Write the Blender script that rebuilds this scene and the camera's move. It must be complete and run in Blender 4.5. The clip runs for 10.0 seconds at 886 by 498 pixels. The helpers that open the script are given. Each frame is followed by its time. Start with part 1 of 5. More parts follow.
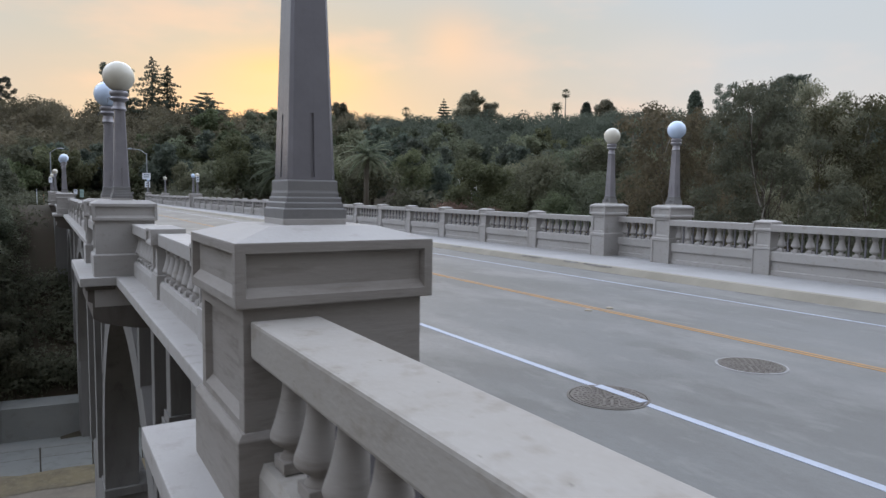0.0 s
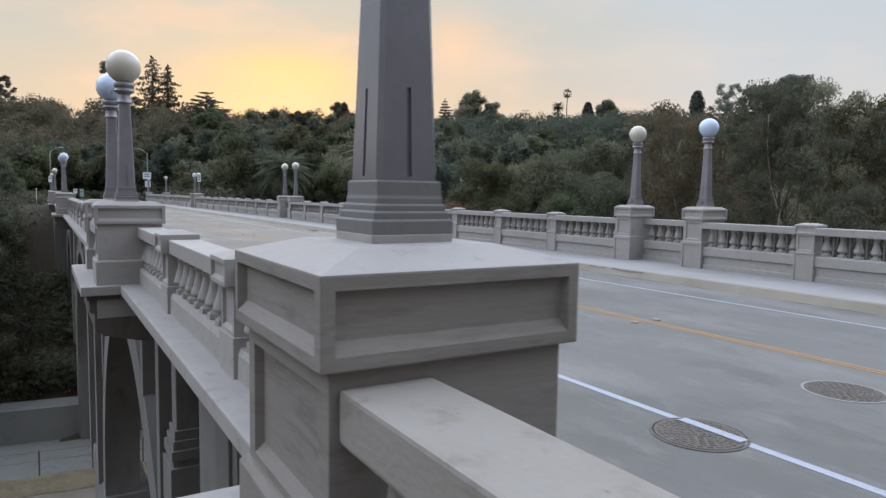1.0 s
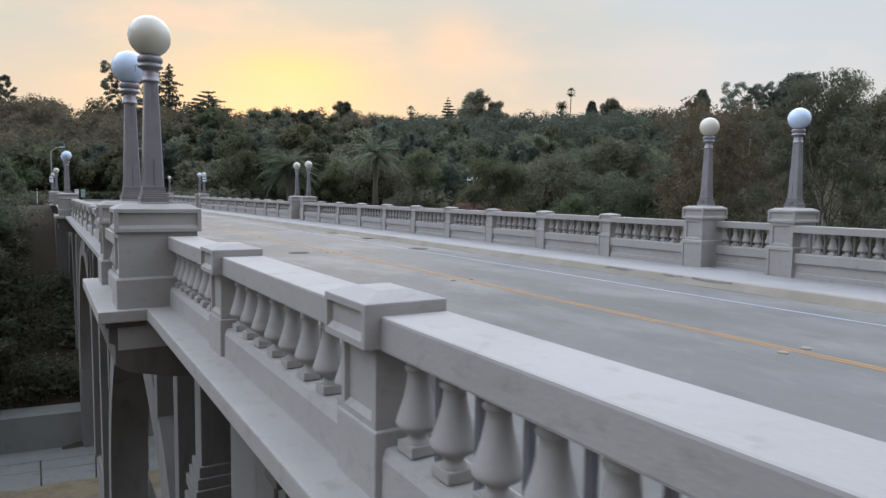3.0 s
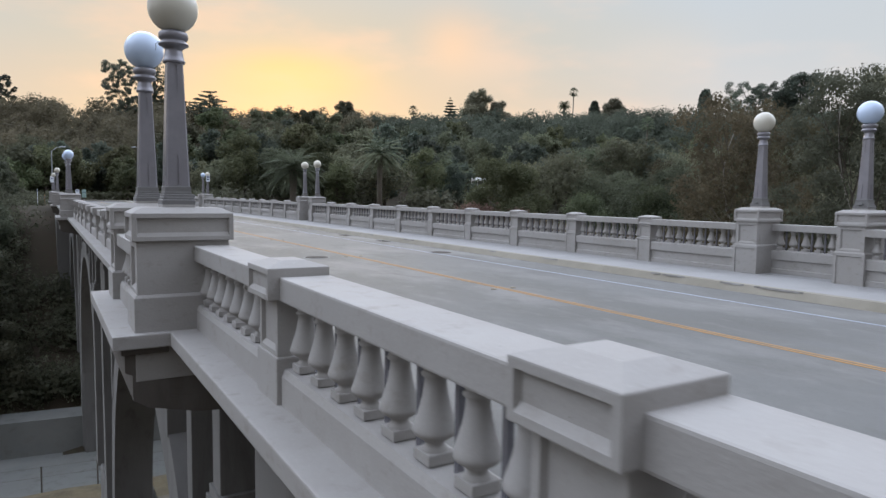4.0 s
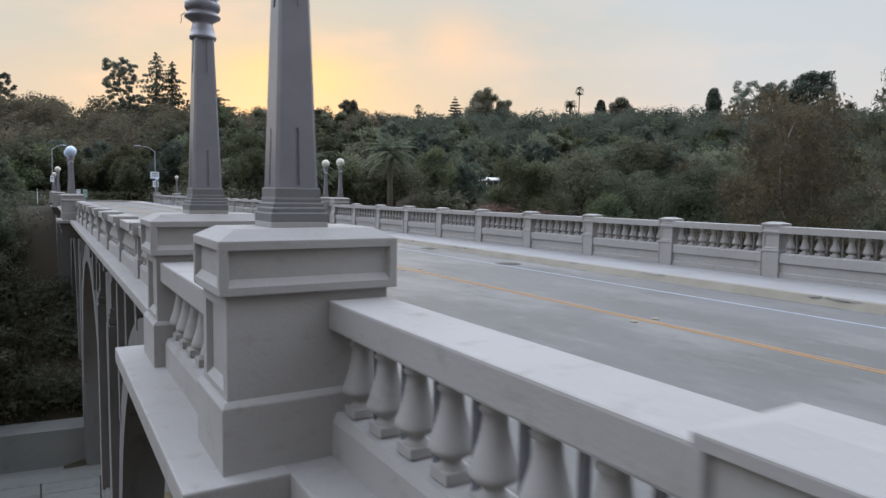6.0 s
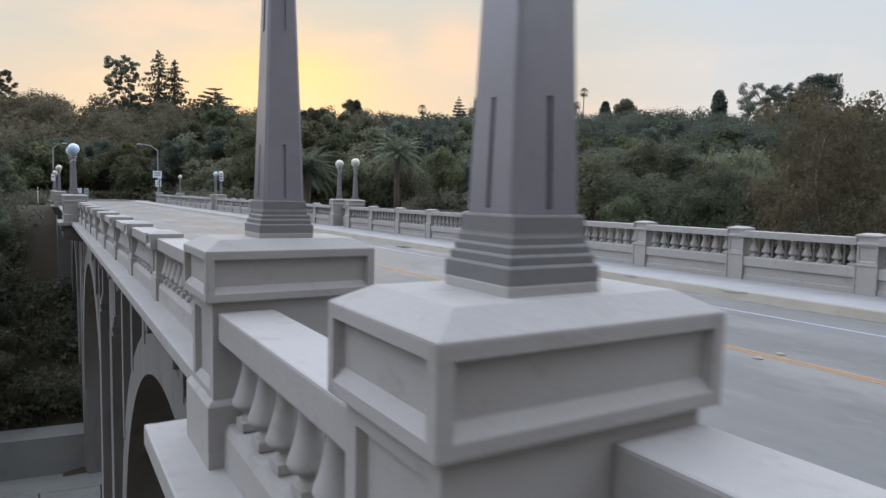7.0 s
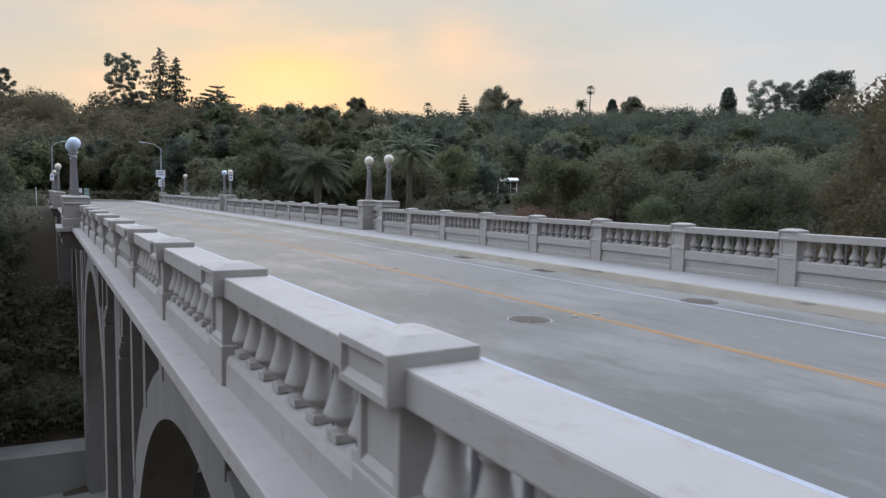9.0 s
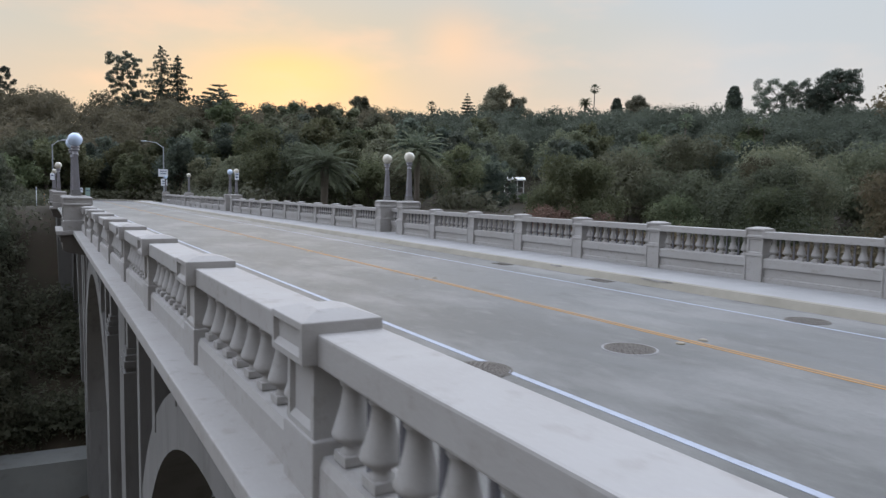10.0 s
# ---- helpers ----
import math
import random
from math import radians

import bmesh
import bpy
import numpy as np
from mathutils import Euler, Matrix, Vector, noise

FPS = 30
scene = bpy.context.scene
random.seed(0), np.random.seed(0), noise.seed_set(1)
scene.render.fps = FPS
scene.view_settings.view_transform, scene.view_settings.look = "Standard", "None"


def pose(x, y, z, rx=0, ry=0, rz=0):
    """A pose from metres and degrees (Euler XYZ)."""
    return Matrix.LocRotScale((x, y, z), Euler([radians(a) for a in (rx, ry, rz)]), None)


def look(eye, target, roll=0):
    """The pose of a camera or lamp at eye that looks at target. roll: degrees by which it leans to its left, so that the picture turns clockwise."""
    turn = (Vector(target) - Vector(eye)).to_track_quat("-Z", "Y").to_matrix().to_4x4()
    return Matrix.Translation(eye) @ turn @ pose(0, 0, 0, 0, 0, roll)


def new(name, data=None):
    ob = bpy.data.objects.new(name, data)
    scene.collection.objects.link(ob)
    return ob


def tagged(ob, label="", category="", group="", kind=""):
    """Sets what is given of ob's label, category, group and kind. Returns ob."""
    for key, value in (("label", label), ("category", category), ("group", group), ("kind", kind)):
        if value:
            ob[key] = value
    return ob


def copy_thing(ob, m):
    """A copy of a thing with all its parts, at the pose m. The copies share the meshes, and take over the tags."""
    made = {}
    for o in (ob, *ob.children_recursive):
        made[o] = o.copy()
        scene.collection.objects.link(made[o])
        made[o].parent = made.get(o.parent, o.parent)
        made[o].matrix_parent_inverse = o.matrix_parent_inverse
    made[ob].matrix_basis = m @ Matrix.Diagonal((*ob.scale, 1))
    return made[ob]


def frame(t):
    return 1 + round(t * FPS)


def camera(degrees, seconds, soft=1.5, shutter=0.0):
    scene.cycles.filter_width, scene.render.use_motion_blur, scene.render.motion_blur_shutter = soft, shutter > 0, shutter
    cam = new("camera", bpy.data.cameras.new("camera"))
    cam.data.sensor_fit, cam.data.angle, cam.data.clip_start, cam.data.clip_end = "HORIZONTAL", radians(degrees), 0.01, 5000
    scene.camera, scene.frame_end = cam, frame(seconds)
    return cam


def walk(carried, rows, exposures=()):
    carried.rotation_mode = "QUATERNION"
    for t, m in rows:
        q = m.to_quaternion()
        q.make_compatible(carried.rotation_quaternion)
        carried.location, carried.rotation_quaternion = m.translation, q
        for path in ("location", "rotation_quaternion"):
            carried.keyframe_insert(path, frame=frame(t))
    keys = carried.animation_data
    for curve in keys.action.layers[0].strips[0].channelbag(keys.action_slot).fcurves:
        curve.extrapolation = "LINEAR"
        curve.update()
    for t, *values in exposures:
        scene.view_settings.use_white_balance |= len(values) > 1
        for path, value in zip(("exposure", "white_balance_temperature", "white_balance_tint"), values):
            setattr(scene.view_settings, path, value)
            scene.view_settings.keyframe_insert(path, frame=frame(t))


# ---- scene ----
cam = camera(67.6, 10.0, soft=1.4, shutter=0.4)
PATH = [
    (0, (-0.205, 0.018, 1.66), (0.826, 1.724, 1.499), 0.8),
    (0.5, (-0.204, 0.487, 1.668), (0.827, 2.193, 1.507), 0.9),
    (1, (-0.182, 0.939, 1.674), (0.85, 2.645, 1.513), 0.9),
    (1.5, (-0.178, 1.388, 1.668), (0.854, 3.094, 1.507), 0.9),
    (2, (-0.194, 1.868, 1.667), (0.837, 3.574, 1.506), 0.9),
    (2.5, (-0.218, 2.411, 1.665), (0.813, 4.117, 1.503), 0.8),
    (4, (-0.264, 4.321, 1.669), (0.766, 6.027, 1.508), 0.8),
    (4.5, (-0.264, 5.063, 1.667), (0.764, 6.771, 1.505), 0.9),
    (5, (-0.254, 5.875, 1.665), (0.774, 7.583, 1.505), 0.8),
    (5.5, (-0.26, 6.737, 1.668), (0.77, 8.444, 1.508), 0.8),
    (6.8, (-0.258, 9.127, 1.748), (0.772, 10.834, 1.586), 1.0),
    (7, (-0.255, 9.499, 1.758), (0.775, 11.206, 1.599), 1.2),
    (7.2, (-0.248, 9.88, 1.767), (0.783, 11.586, 1.608), 1.2),
    (7.5, (-0.227, 10.466, 1.781), (0.801, 12.174, 1.619), 1.0),
    (8, (-0.201, 11.435, 1.773), (0.829, 13.142, 1.612), 0.9),
    (8.5, (-0.18, 12.418, 1.768), (0.851, 14.125, 1.609), 1.0),
    (9, (-0.151, 13.394, 1.774), (0.879, 15.1, 1.613), 1.1),
    (9.5, (-0.126, 14.376, 1.778), (0.905, 16.082, 1.617), 1.1),
    (10, (-0.091, 15.358, 1.786), (0.938, 17.066, 1.623), 1.1),
]
# the clip brightens a little while a lamp fills the view
EXPOSURES = [(0, 0.0), (1.2, 0.02), (2.0, 0.12), (2.6, 0.13), (3.8, 0.02), (5.5, 0.04), (6.3, 0.05), (7.0, 0.12), (8.5, 0.09), (9.2, 0.01), (10, 0.0)]
walk(cam, [(t, look(eye, target, roll)) for t, eye, target, roll in PATH], EXPOSURES)

# ---- world and light ----
world = bpy.data.worlds.new("evening_sky")
scene.world = world
world.use_nodes = True
SUN_AZ = radians(16.6)


def sky_nodes():
    nt = world.node_tree
    N, L = nt.nodes, nt.links
    N.clear()

    def math_node(op, a, b=None, clamp=False):
        n = N.new("ShaderNodeMath")
        n.operation, n.use_clamp = op, clamp
        for i, v in enumerate((a, b)):
            if v is None:
                continue
            if isinstance(v, (int, float)):
                n.inputs[i].default_value = v
            else:
                L.new(v, n.inputs[i])
        return n.outputs[0]

    def mix(fac, a, b, mode="MIX"):
        n = N.new("ShaderNodeMix")
        n.data_type, n.blend_type = "RGBA", mode
        for sock, v in ((n.inputs["Factor"], fac), (n.inputs[6], a), (n.inputs[7], b)):
            if isinstance(v, (int, float)):
                sock.default_value = v
            elif isinstance(v, tuple):
                sock.default_value = (*v, 1)
            else:
                L.new(v, sock)
        return n.outputs[2]

    def ramp(fac, stops, smooth=True):
        n = N.new("ShaderNodeValToRGB")
        n.color_ramp.interpolation = "EASE" if smooth else "LINEAR"
        els = n.color_ramp.elements
        while len(els) < len(stops):
            els.new(0.5)
        for e, (p, c) in zip(els, stops):
            e.position, e.color = p, (*c, 1)
        L.new(fac, n.inputs[0])
        return n.outputs[0]

    tc = N.new("ShaderNodeTexCoord")
    sep = N.new("ShaderNodeSeparateXYZ")
    L.new(tc.outputs["Generated"], sep.inputs[0])
    dx, dy, dz = sep.outputs
    # toward the sunset: 1 along its azimuth, 0 opposite
    east = math_node("MULTIPLY", dx, math.sin(SUN_AZ))
    north = math_node("MULTIPLY", dy, math.cos(SUN_AZ))
    toward = math_node("ADD", math_node("MULTIPLY", math_node("ADD", east, north), 0.5), 0.5, True)
    up = math_node("MAXIMUM", dz, 0.0)
    zenith = (1.45, 1.63, 2.04)
    back_col = ramp(up, [(0.0, (0.11, 0.113, 0.125)), (0.2, (0.17, 0.176, 0.195)), (0.45, (0.34, 0.355, 0.40)), (0.7, (0.50, 0.53, 0.61)), (0.9, (0.75, 0.83, 1.0)), (1.0, zenith)])
    away_col = ramp(up, [(0.0, (0.655, 0.61, 0.62)), (0.12, (0.635, 0.625, 0.64)), (0.22, (0.575, 0.61, 0.65)), (0.32, (0.56, 0.63, 0.71)), (0.46, (2.55, 2.82, 3.38)), (0.7, (2.7, 2.99, 3.6)), (1.0, zenith)])
    near_col = ramp(up, [(0.0, (0.68, 0.51, 0.38)), (0.13, (0.66, 0.535, 0.40)), (0.22, (0.585, 0.54, 0.445)), (0.34, (0.555, 0.57, 0.555)), (0.47, (2.55, 2.8, 3.25)), (0.7, (2.7, 2.97, 3.45)), (1.0, zenith)])
    side = ramp(toward, [(0.89, (0, 0, 0)), (0.995, (1, 1, 1))], False)
    turned = ramp(toward, [(0.14, (0, 0, 0)), (0.46, (1, 1, 1))], False)
    col = mix(side, mix(turned, back_col, away_col), near_col)
    # the yellow patch over the set sun, and two small clouds that catch its light

    def patch(base, az, el, tight, flat, amount, colour):
        az, el = radians(az), radians(el)
        ds = [math_node("SUBTRACT", d, c) for d, c in ((dx, math.sin(az) * math.cos(el)), (dy, math.cos(az) * math.cos(el)), (dz, math.sin(el)))]
        ds[2] = math_node("MULTIPLY", ds[2], flat)
        sq = [math_node("MULTIPLY", d, d) for d in ds]
        r2 = math_node("ADD", math_node("ADD", sq[0], sq[1]), sq[2])
        glow = math_node("POWER", 2.718, math_node("MULTIPLY", r2, -tight))
        return mix(math_node("MULTIPLY", glow, amount), base, colour)

    col = patch(col, 16.5, 5.5, 60.0, 1.5, 0.62, (0.92, 0.565, 0.30))
    col = patch(col, 18.8, 9.8, 105.0, 2.9, 0.72, (1.0, 0.67, 0.225))
    col = patch(col, 31.8, 12.4, 420.0, 1.1, 0.70, (0.97, 0.64, 0.42))
    col = patch(col, 35.5, 11.2, 480.0, 1.6, 0.40, (0.96, 0.66, 0.48))
    col = patch(col, 49.0, 11.5, 160.0, 2.8, 0.30, (0.82, 0.68, 0.58))
    # soft cloud bands
    mp = N.new("ShaderNodeMapping")
    mp.inputs["Scale"].default_value = (2.2, 2.2, 6.0)
    L.new(tc.outputs["Generated"], mp.inputs[0])
    nz = N.new("ShaderNodeTexNoise")
    nz.inputs["Scale"].default_value, nz.inputs["Detail"].default_value, nz.inputs["Roughness"].default_value = 2.4, 4.0, 0.5
    L.new(mp.outputs[0], nz.inputs[0])
    cl = ramp(nz.outputs[0], [(0.45, (0, 0, 0)), (0.72, (1, 1, 1))])
    warm = mix(side, (0.78, 0.67, 0.63), (0.95, 0.62, 0.42))
    col = mix(math_node("MULTIPLY", cl, 0.55), col, warm)
    sky = N.new("ShaderNodeTexSky")
    sky.sky_type, sky.sun_disc = "NISHITA", False
    sky.sun_elevation, sky.sun_rotation = radians(3.0), SUN_AZ
    bg, bg2, add, out = (N.new(k) for k in ("ShaderNodeBackground", "ShaderNodeBackground", "ShaderNodeAddShader", "ShaderNodeOutputWorld"))
    L.new(col, bg.inputs[0])
    bg.inputs[1].default_value = 1.0
    L.new(sky.outputs[0], bg2.inputs[0])
    bg2.inputs[1].default_value = 0.02
    L.new(bg.outputs[0], add.inputs[0])
    L.new(bg2.outputs[0], add.inputs[1])
    L.new(add.outputs[0], out.inputs[0])


sky_nodes()
sun = new("sun", bpy.data.lights.new("sun", "SUN"))
sun.data.energy, sun.data.angle, sun.data.color = 0.25, radians(25), (1.0, 0.82, 0.6)
sun.matrix_world = look((60 * math.sin(SUN_AZ), 60 * math.cos(SUN_AZ), 60 * math.tan(radians(14))), (0, 0, 0))


# ---- materials ----
def material(name, base, rough=0.8, metal=0.0, tones=(), bump=0.0, bump_scale=60.0, stretch=(1, 1, 1), spec=0.3, vary=0.0):
    """Noise-varied paint: tones are (colour, noise scale, low, high, strength) laid over the base; vary: brightness from piece to piece."""
    m = bpy.data.materials.new(name)
    m.use_nodes = True
    nt = m.node_tree
    N, L = nt.nodes, nt.links
    b = N["Principled BSDF"]
    b.inputs["Roughness"].default_value, b.inputs["Metallic"].default_value = rough, metal
    b.inputs["Specular IOR Level"].default_value = spec
    tc = N.new("ShaderNodeTexCoord")
    geo = N.new("ShaderNodeNewGeometry")
    mp = N.new("ShaderNodeMapping")
    mp.inputs["Scale"].default_value = stretch
    L.new(geo.outputs["Position"], mp.inputs[0])
    rgb = N.new("ShaderNodeRGB")
    rgb.outputs[0].default_value = (*base, 1)
    col = rgb.outputs[0]
    for c, scale, lo, hi, amount in tones:
        n = N.new("ShaderNodeTexNoise")
        n.inputs["Scale"].default_value, n.inputs["Detail"].default_value, n.inputs["Roughness"].default_value = scale, 6, 0.62
        L.new(mp.outputs[0], n.inputs[0])
        r = N.new("ShaderNodeMapRange")
        r.inputs[1].default_value, r.inputs[2].default_value, r.inputs[4].default_value = lo, hi, amount
        L.new(n.outputs[0], r.inputs[0])
        x = N.new("ShaderNodeMix")
        x.data_type = "RGBA"
        L.new(r.outputs[0], x.inputs[0])
        L.new(col, x.inputs[6])
        x.inputs[7].default_value = (*c, 1)
        col = x.outputs[2]
    if vary:
        info = N.new("ShaderNodeObjectInfo")
        r = N.new("ShaderNodeMapRange")
        r.inputs[3].default_value, r.inputs[4].default_value = 1 - vary, 1 + vary
        L.new(info.outputs["Random"], r.inputs[0])
        hs = N.new("ShaderNodeHueSaturation")
        L.new(r.outputs[0], hs.inputs["Value"])
        L.new(col, hs.inputs["Color"])
        col = hs.outputs[0]
    L.new(col, b.inputs["Base Color"])
    if bump:
        n = N.new("ShaderNodeTexNoise")
        n.inputs["Scale"].default_value, n.inputs["Detail"].default_value = bump_scale, 5
        L.new(mp.outputs[0], n.inputs[0])
        bp = N.new("ShaderNodeBump")
        bp.inputs["Strength"].default_value, bp.inputs["Distance"].default_value = bump, 0.02
        L.new(n.outputs[0], bp.inputs["Height"])
        L.new(bp.outputs[0], b.inputs["Normal"])
    return m


def leaf_material(name, dark, light, scale=0.5, spread=(0.62, 1.5)):
    """Leaves: two greens by clump, brightness from leaf to leaf and tree to tree, a little light through them."""
    m = bpy.data.materials.new(name)
    m.use_nodes = True
    nt = m.node_tree
    N, L = nt.nodes, nt.links
    b = N["Principled BSDF"]
    b.inputs["Roughness"].default_value, b.inputs["Specular IOR Level"].default_value = 0.7, 0.2
    geo = N.new("ShaderNodeNewGeometry")
    n = N.new("ShaderNodeTexNoise")
    n.inputs["Scale"].default_value, n.inputs["Detail"].default_value = scale, 3
    L.new(geo.outputs["Position"], n.inputs[0])
    add = N.new("ShaderNodeMath")
    add.operation = "MULTIPLY_ADD"
    add.inputs[1].default_value = 0.38
    L.new(geo.outputs["Random Per Island"], add.inputs[0])
    r = N.new("ShaderNodeMapRange")
    r.inputs[1].default_value, r.inputs[2].default_value, r.inputs[3].default_value, r.inputs[4].default_value = 0.35, 0.7, -0.2, 0.7
    L.new(n.outputs[0], r.inputs[0])
    L.new(r.outputs[0], add.inputs[2])
    x = N.new("ShaderNodeMix")
    x.data_type = "RGBA"
    L.new(add.outputs[0], x.inputs[0])
    x.inputs[6].default_value, x.inputs[7].default_value = (*dark, 1), (*light, 1)
    info = N.new("ShaderNodeObjectInfo")
    v = N.new("ShaderNodeMapRange")
    v.inputs[3].default_value, v.inputs[4].default_value = spread
    L.new(info.outputs["Random"], v.inputs[0])
    hs = N.new("ShaderNodeHueSaturation")
    hue = N.new("ShaderNodeMapRange")
    hue.inputs[3].default_value, hue.inputs[4].default_value = 0.455, 0.525
    wn = N.new("ShaderNodeTexWhiteNoise")
    wn.noise_dimensions = "1D"
    L.new(info.outputs["Random"], wn.inputs["W"])
    L.new(wn.outputs["Value"], hue.inputs[0])
    L.new(hue.outputs[0], hs.inputs["Hue"])
    L.new(v.outputs[0], hs.inputs["Value"])
    L.new(x.outputs[2], hs.inputs["Color"])
    L.new(hs.outputs[0], b.inputs["Base Color"])
    tl, both = N.new("ShaderNodeBsdfTranslucent"), N.new("ShaderNodeMixShader")
    both.inputs[0].default_value = 0.5
    L.new(hs.outputs[0], tl.inputs[0])
    L.new(b.outputs[0], both.inputs[1])
    L.new(tl.outputs[0], both.inputs[2])
    L.new(both.outputs[0], N["Material Output"].inputs[0])
    return m


CONCRETE = material("cast_concrete", (0.320, 0.308, 0.295), 0.78, tones=(
    ((0.266, 0.250, 0.231), 0.7, 0.40, 0.66, 0.6), ((0.358, 0.347, 0.332), 2.2, 0.48, 0.72, 0.35), ((0.228, 0.209, 0.186), 7.0, 0.56, 0.72, 0.6), ((0.372, 0.360, 0.343), 60.0, 0.55, 0.70, 0.35),
    ((0.121, 0.108, 0.092), 46.0, 0.69, 0.75, 0.7), ((0.186, 0.164, 0.135), 3.1, 0.62, 0.76, 0.6)), bump=0.10, bump_scale=40, stretch=(1, 1, 1.45))
CONCRETE_OLD = material("brown_weathered_concrete", (0.272, 0.255, 0.231), 0.8, tones=(
    ((0.215, 0.194, 0.167), 1.2, 0.40, 0.66, 0.55), ((0.312, 0.294, 0.269), 3.0, 0.48, 0.72, 0.35), ((0.175, 0.152, 0.124), 8.0, 0.54, 0.70, 0.65), ((0.330, 0.312, 0.287), 60.0, 0.55, 0.70, 0.3), ((0.095, 0.080, 0.064), 40.0, 0.67, 0.74, 0.75)),
    bump=0.10, bump_scale=30, stretch=(1, 1, 1.8))
# weathered concrete, darkened further in colour for the shade below the deck
CONCRETE_PIER = material("weathered_shaded_pier_concrete", (0.180, 0.174, 0.166), 0.9, tones=(
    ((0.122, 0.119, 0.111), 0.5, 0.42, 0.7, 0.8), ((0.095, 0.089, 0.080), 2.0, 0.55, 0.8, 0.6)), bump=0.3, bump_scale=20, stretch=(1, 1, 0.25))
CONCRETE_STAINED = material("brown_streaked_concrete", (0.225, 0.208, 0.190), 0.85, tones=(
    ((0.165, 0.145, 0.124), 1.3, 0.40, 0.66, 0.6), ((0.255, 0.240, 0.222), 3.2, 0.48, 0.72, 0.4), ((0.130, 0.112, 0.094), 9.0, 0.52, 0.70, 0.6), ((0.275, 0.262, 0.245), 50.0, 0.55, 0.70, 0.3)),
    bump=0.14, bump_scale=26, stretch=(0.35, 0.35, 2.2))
# stained concrete, with the shade under the bays also put into its colour
CONCRETE_DARK = material("stained_shaded_concrete", (0.120, 0.108, 0.096), 0.9, tones=(
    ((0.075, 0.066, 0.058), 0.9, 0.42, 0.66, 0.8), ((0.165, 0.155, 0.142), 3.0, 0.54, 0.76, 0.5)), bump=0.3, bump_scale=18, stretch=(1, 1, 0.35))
ROAD = material("pale_concrete_road", (0.112, 0.112, 0.106), 0.60, spec=0.32, tones=(
    ((0.078, 0.076, 0.068), 0.30, 0.44, 0.58, 0.75), ((0.168, 0.164, 0.154), 0.55, 0.49, 0.64, 0.85), ((0.074, 0.071, 0.063), 1.5, 0.54, 0.68, 0.7), ((0.185, 0.181, 0.170), 3.6, 0.55, 0.72, 0.5), ((0.088, 0.083, 0.074), 26.0, 0.48, 0.70, 0.4), ((0.150, 0.142, 0.128), 110.0, 0.52, 0.70, 0.35)),
    bump=0.12, bump_scale=80, stretch=(1, 0.45, 1))
WALKWAY = material("pale_sidewalk_concrete", (0.291, 0.288, 0.284), 0.85, tones=(
    ((0.247, 0.243, 0.237), 0.8, 0.42, 0.68, 0.8), ((0.209, 0.202, 0.191), 6.0, 0.58, 0.8, 0.5)), bump=0.2, bump_scale=60)
KERB = material("yellowed_kerb_concrete", (0.261, 0.240, 0.196), 0.85, tones=(
    ((0.204, 0.186, 0.148), 1.1, 0.4, 0.68, 0.8), ((0.169, 0.158, 0.132), 7.0, 0.58, 0.8, 0.5)), bump=0.2, bump_scale=60)
WHITE_PAINT = material("white_road_paint", (0.325, 0.353, 0.412), 0.7, tones=(((0.260, 0.271, 0.285), 9.0, 0.48, 0.75, 0.7), ((0.187, 0.193, 0.198), 40.0, 0.56, 0.72, 0.6)))
YELLOW_PAINT = material("worn_yellow_road_paint", (0.361, 0.194, 0.059), 0.7, tones=(((0.241, 0.159, 0.084), 2.2, 0.45, 0.65, 0.7), ((0.202, 0.148, 0.096), 12.0, 0.5, 0.75, 0.5)))
BLACK_PAINT = material("black_line_paint", (0.145, 0.100, 0.060), 0.7, tones=(((0.2, 0.19, 0.18), 9.0, 0.5, 0.8, 0.6),))
LAMP_PAINT = material("grey_lamp_paint", (0.175, 0.172, 0.193), 0.25, 0.45, tones=(((0.230, 0.228, 0.250), 4.0, 0.45, 0.75, 0.6), ((0.129, 0.124, 0.133), 25.0, 0.58, 0.8, 0.4)), bump=0.03, bump_scale=60, spec=0.55)
LAMP_FOOT = material("dull_lamp_foot_paint", (0.147, 0.144, 0.142), 0.62, 0.0, tones=(((0.173, 0.169, 0.165), 5.0, 0.45, 0.75, 0.5), ((0.096, 0.091, 0.086), 22.0, 0.56, 0.76, 0.5)), bump=0.06, bump_scale=50, spec=0.3)
LAMP_PALE = material("weathered_pale_lamp_paint", (0.220, 0.215, 0.236), 0.30, 0.4, tones=(((0.286, 0.279, 0.302), 4.0, 0.45, 0.75, 0.6), ((0.168, 0.160, 0.170), 22.0, 0.58, 0.8, 0.4)), bump=0.03, bump_scale=60, spec=0.55)
GLOBE = material("cream_opal_globe", (0.590, 0.565, 0.480), 0.2, tones=(((0.520, 0.498, 0.425), 5.0, 0.45, 0.8, 0.5),), spec=0.5)
GLOBE_COOL = material("blue_white_opal_globe", (0.54, 0.66, 0.84), 0.16, tones=(((0.58, 0.68, 0.84), 5.0, 0.45, 0.8, 0.5),), spec=0.6)
GUTTER = material("dark_gutter_dirt", (0.120, 0.112, 0.100), 0.95, tones=(((0.224, 0.216, 0.204), 1.3, 0.42, 0.56, 0.95), ((0.064, 0.060, 0.052), 6.0, 0.5, 0.8, 0.6)))
IRON = material("cast_iron_cover", (0.114, 0.102, 0.089), 0.85, 0.1, tones=(((0.172, 0.155, 0.138), 12.0, 0.45, 0.75, 0.7),), bump=0.1, bump_scale=90)
GALV = material("galvanised_steel", (0.36, 0.38, 0.40), 0.5, 0.6, tones=(((0.28, 0.30, 0.32), 8.0, 0.4, 0.7, 0.6),))
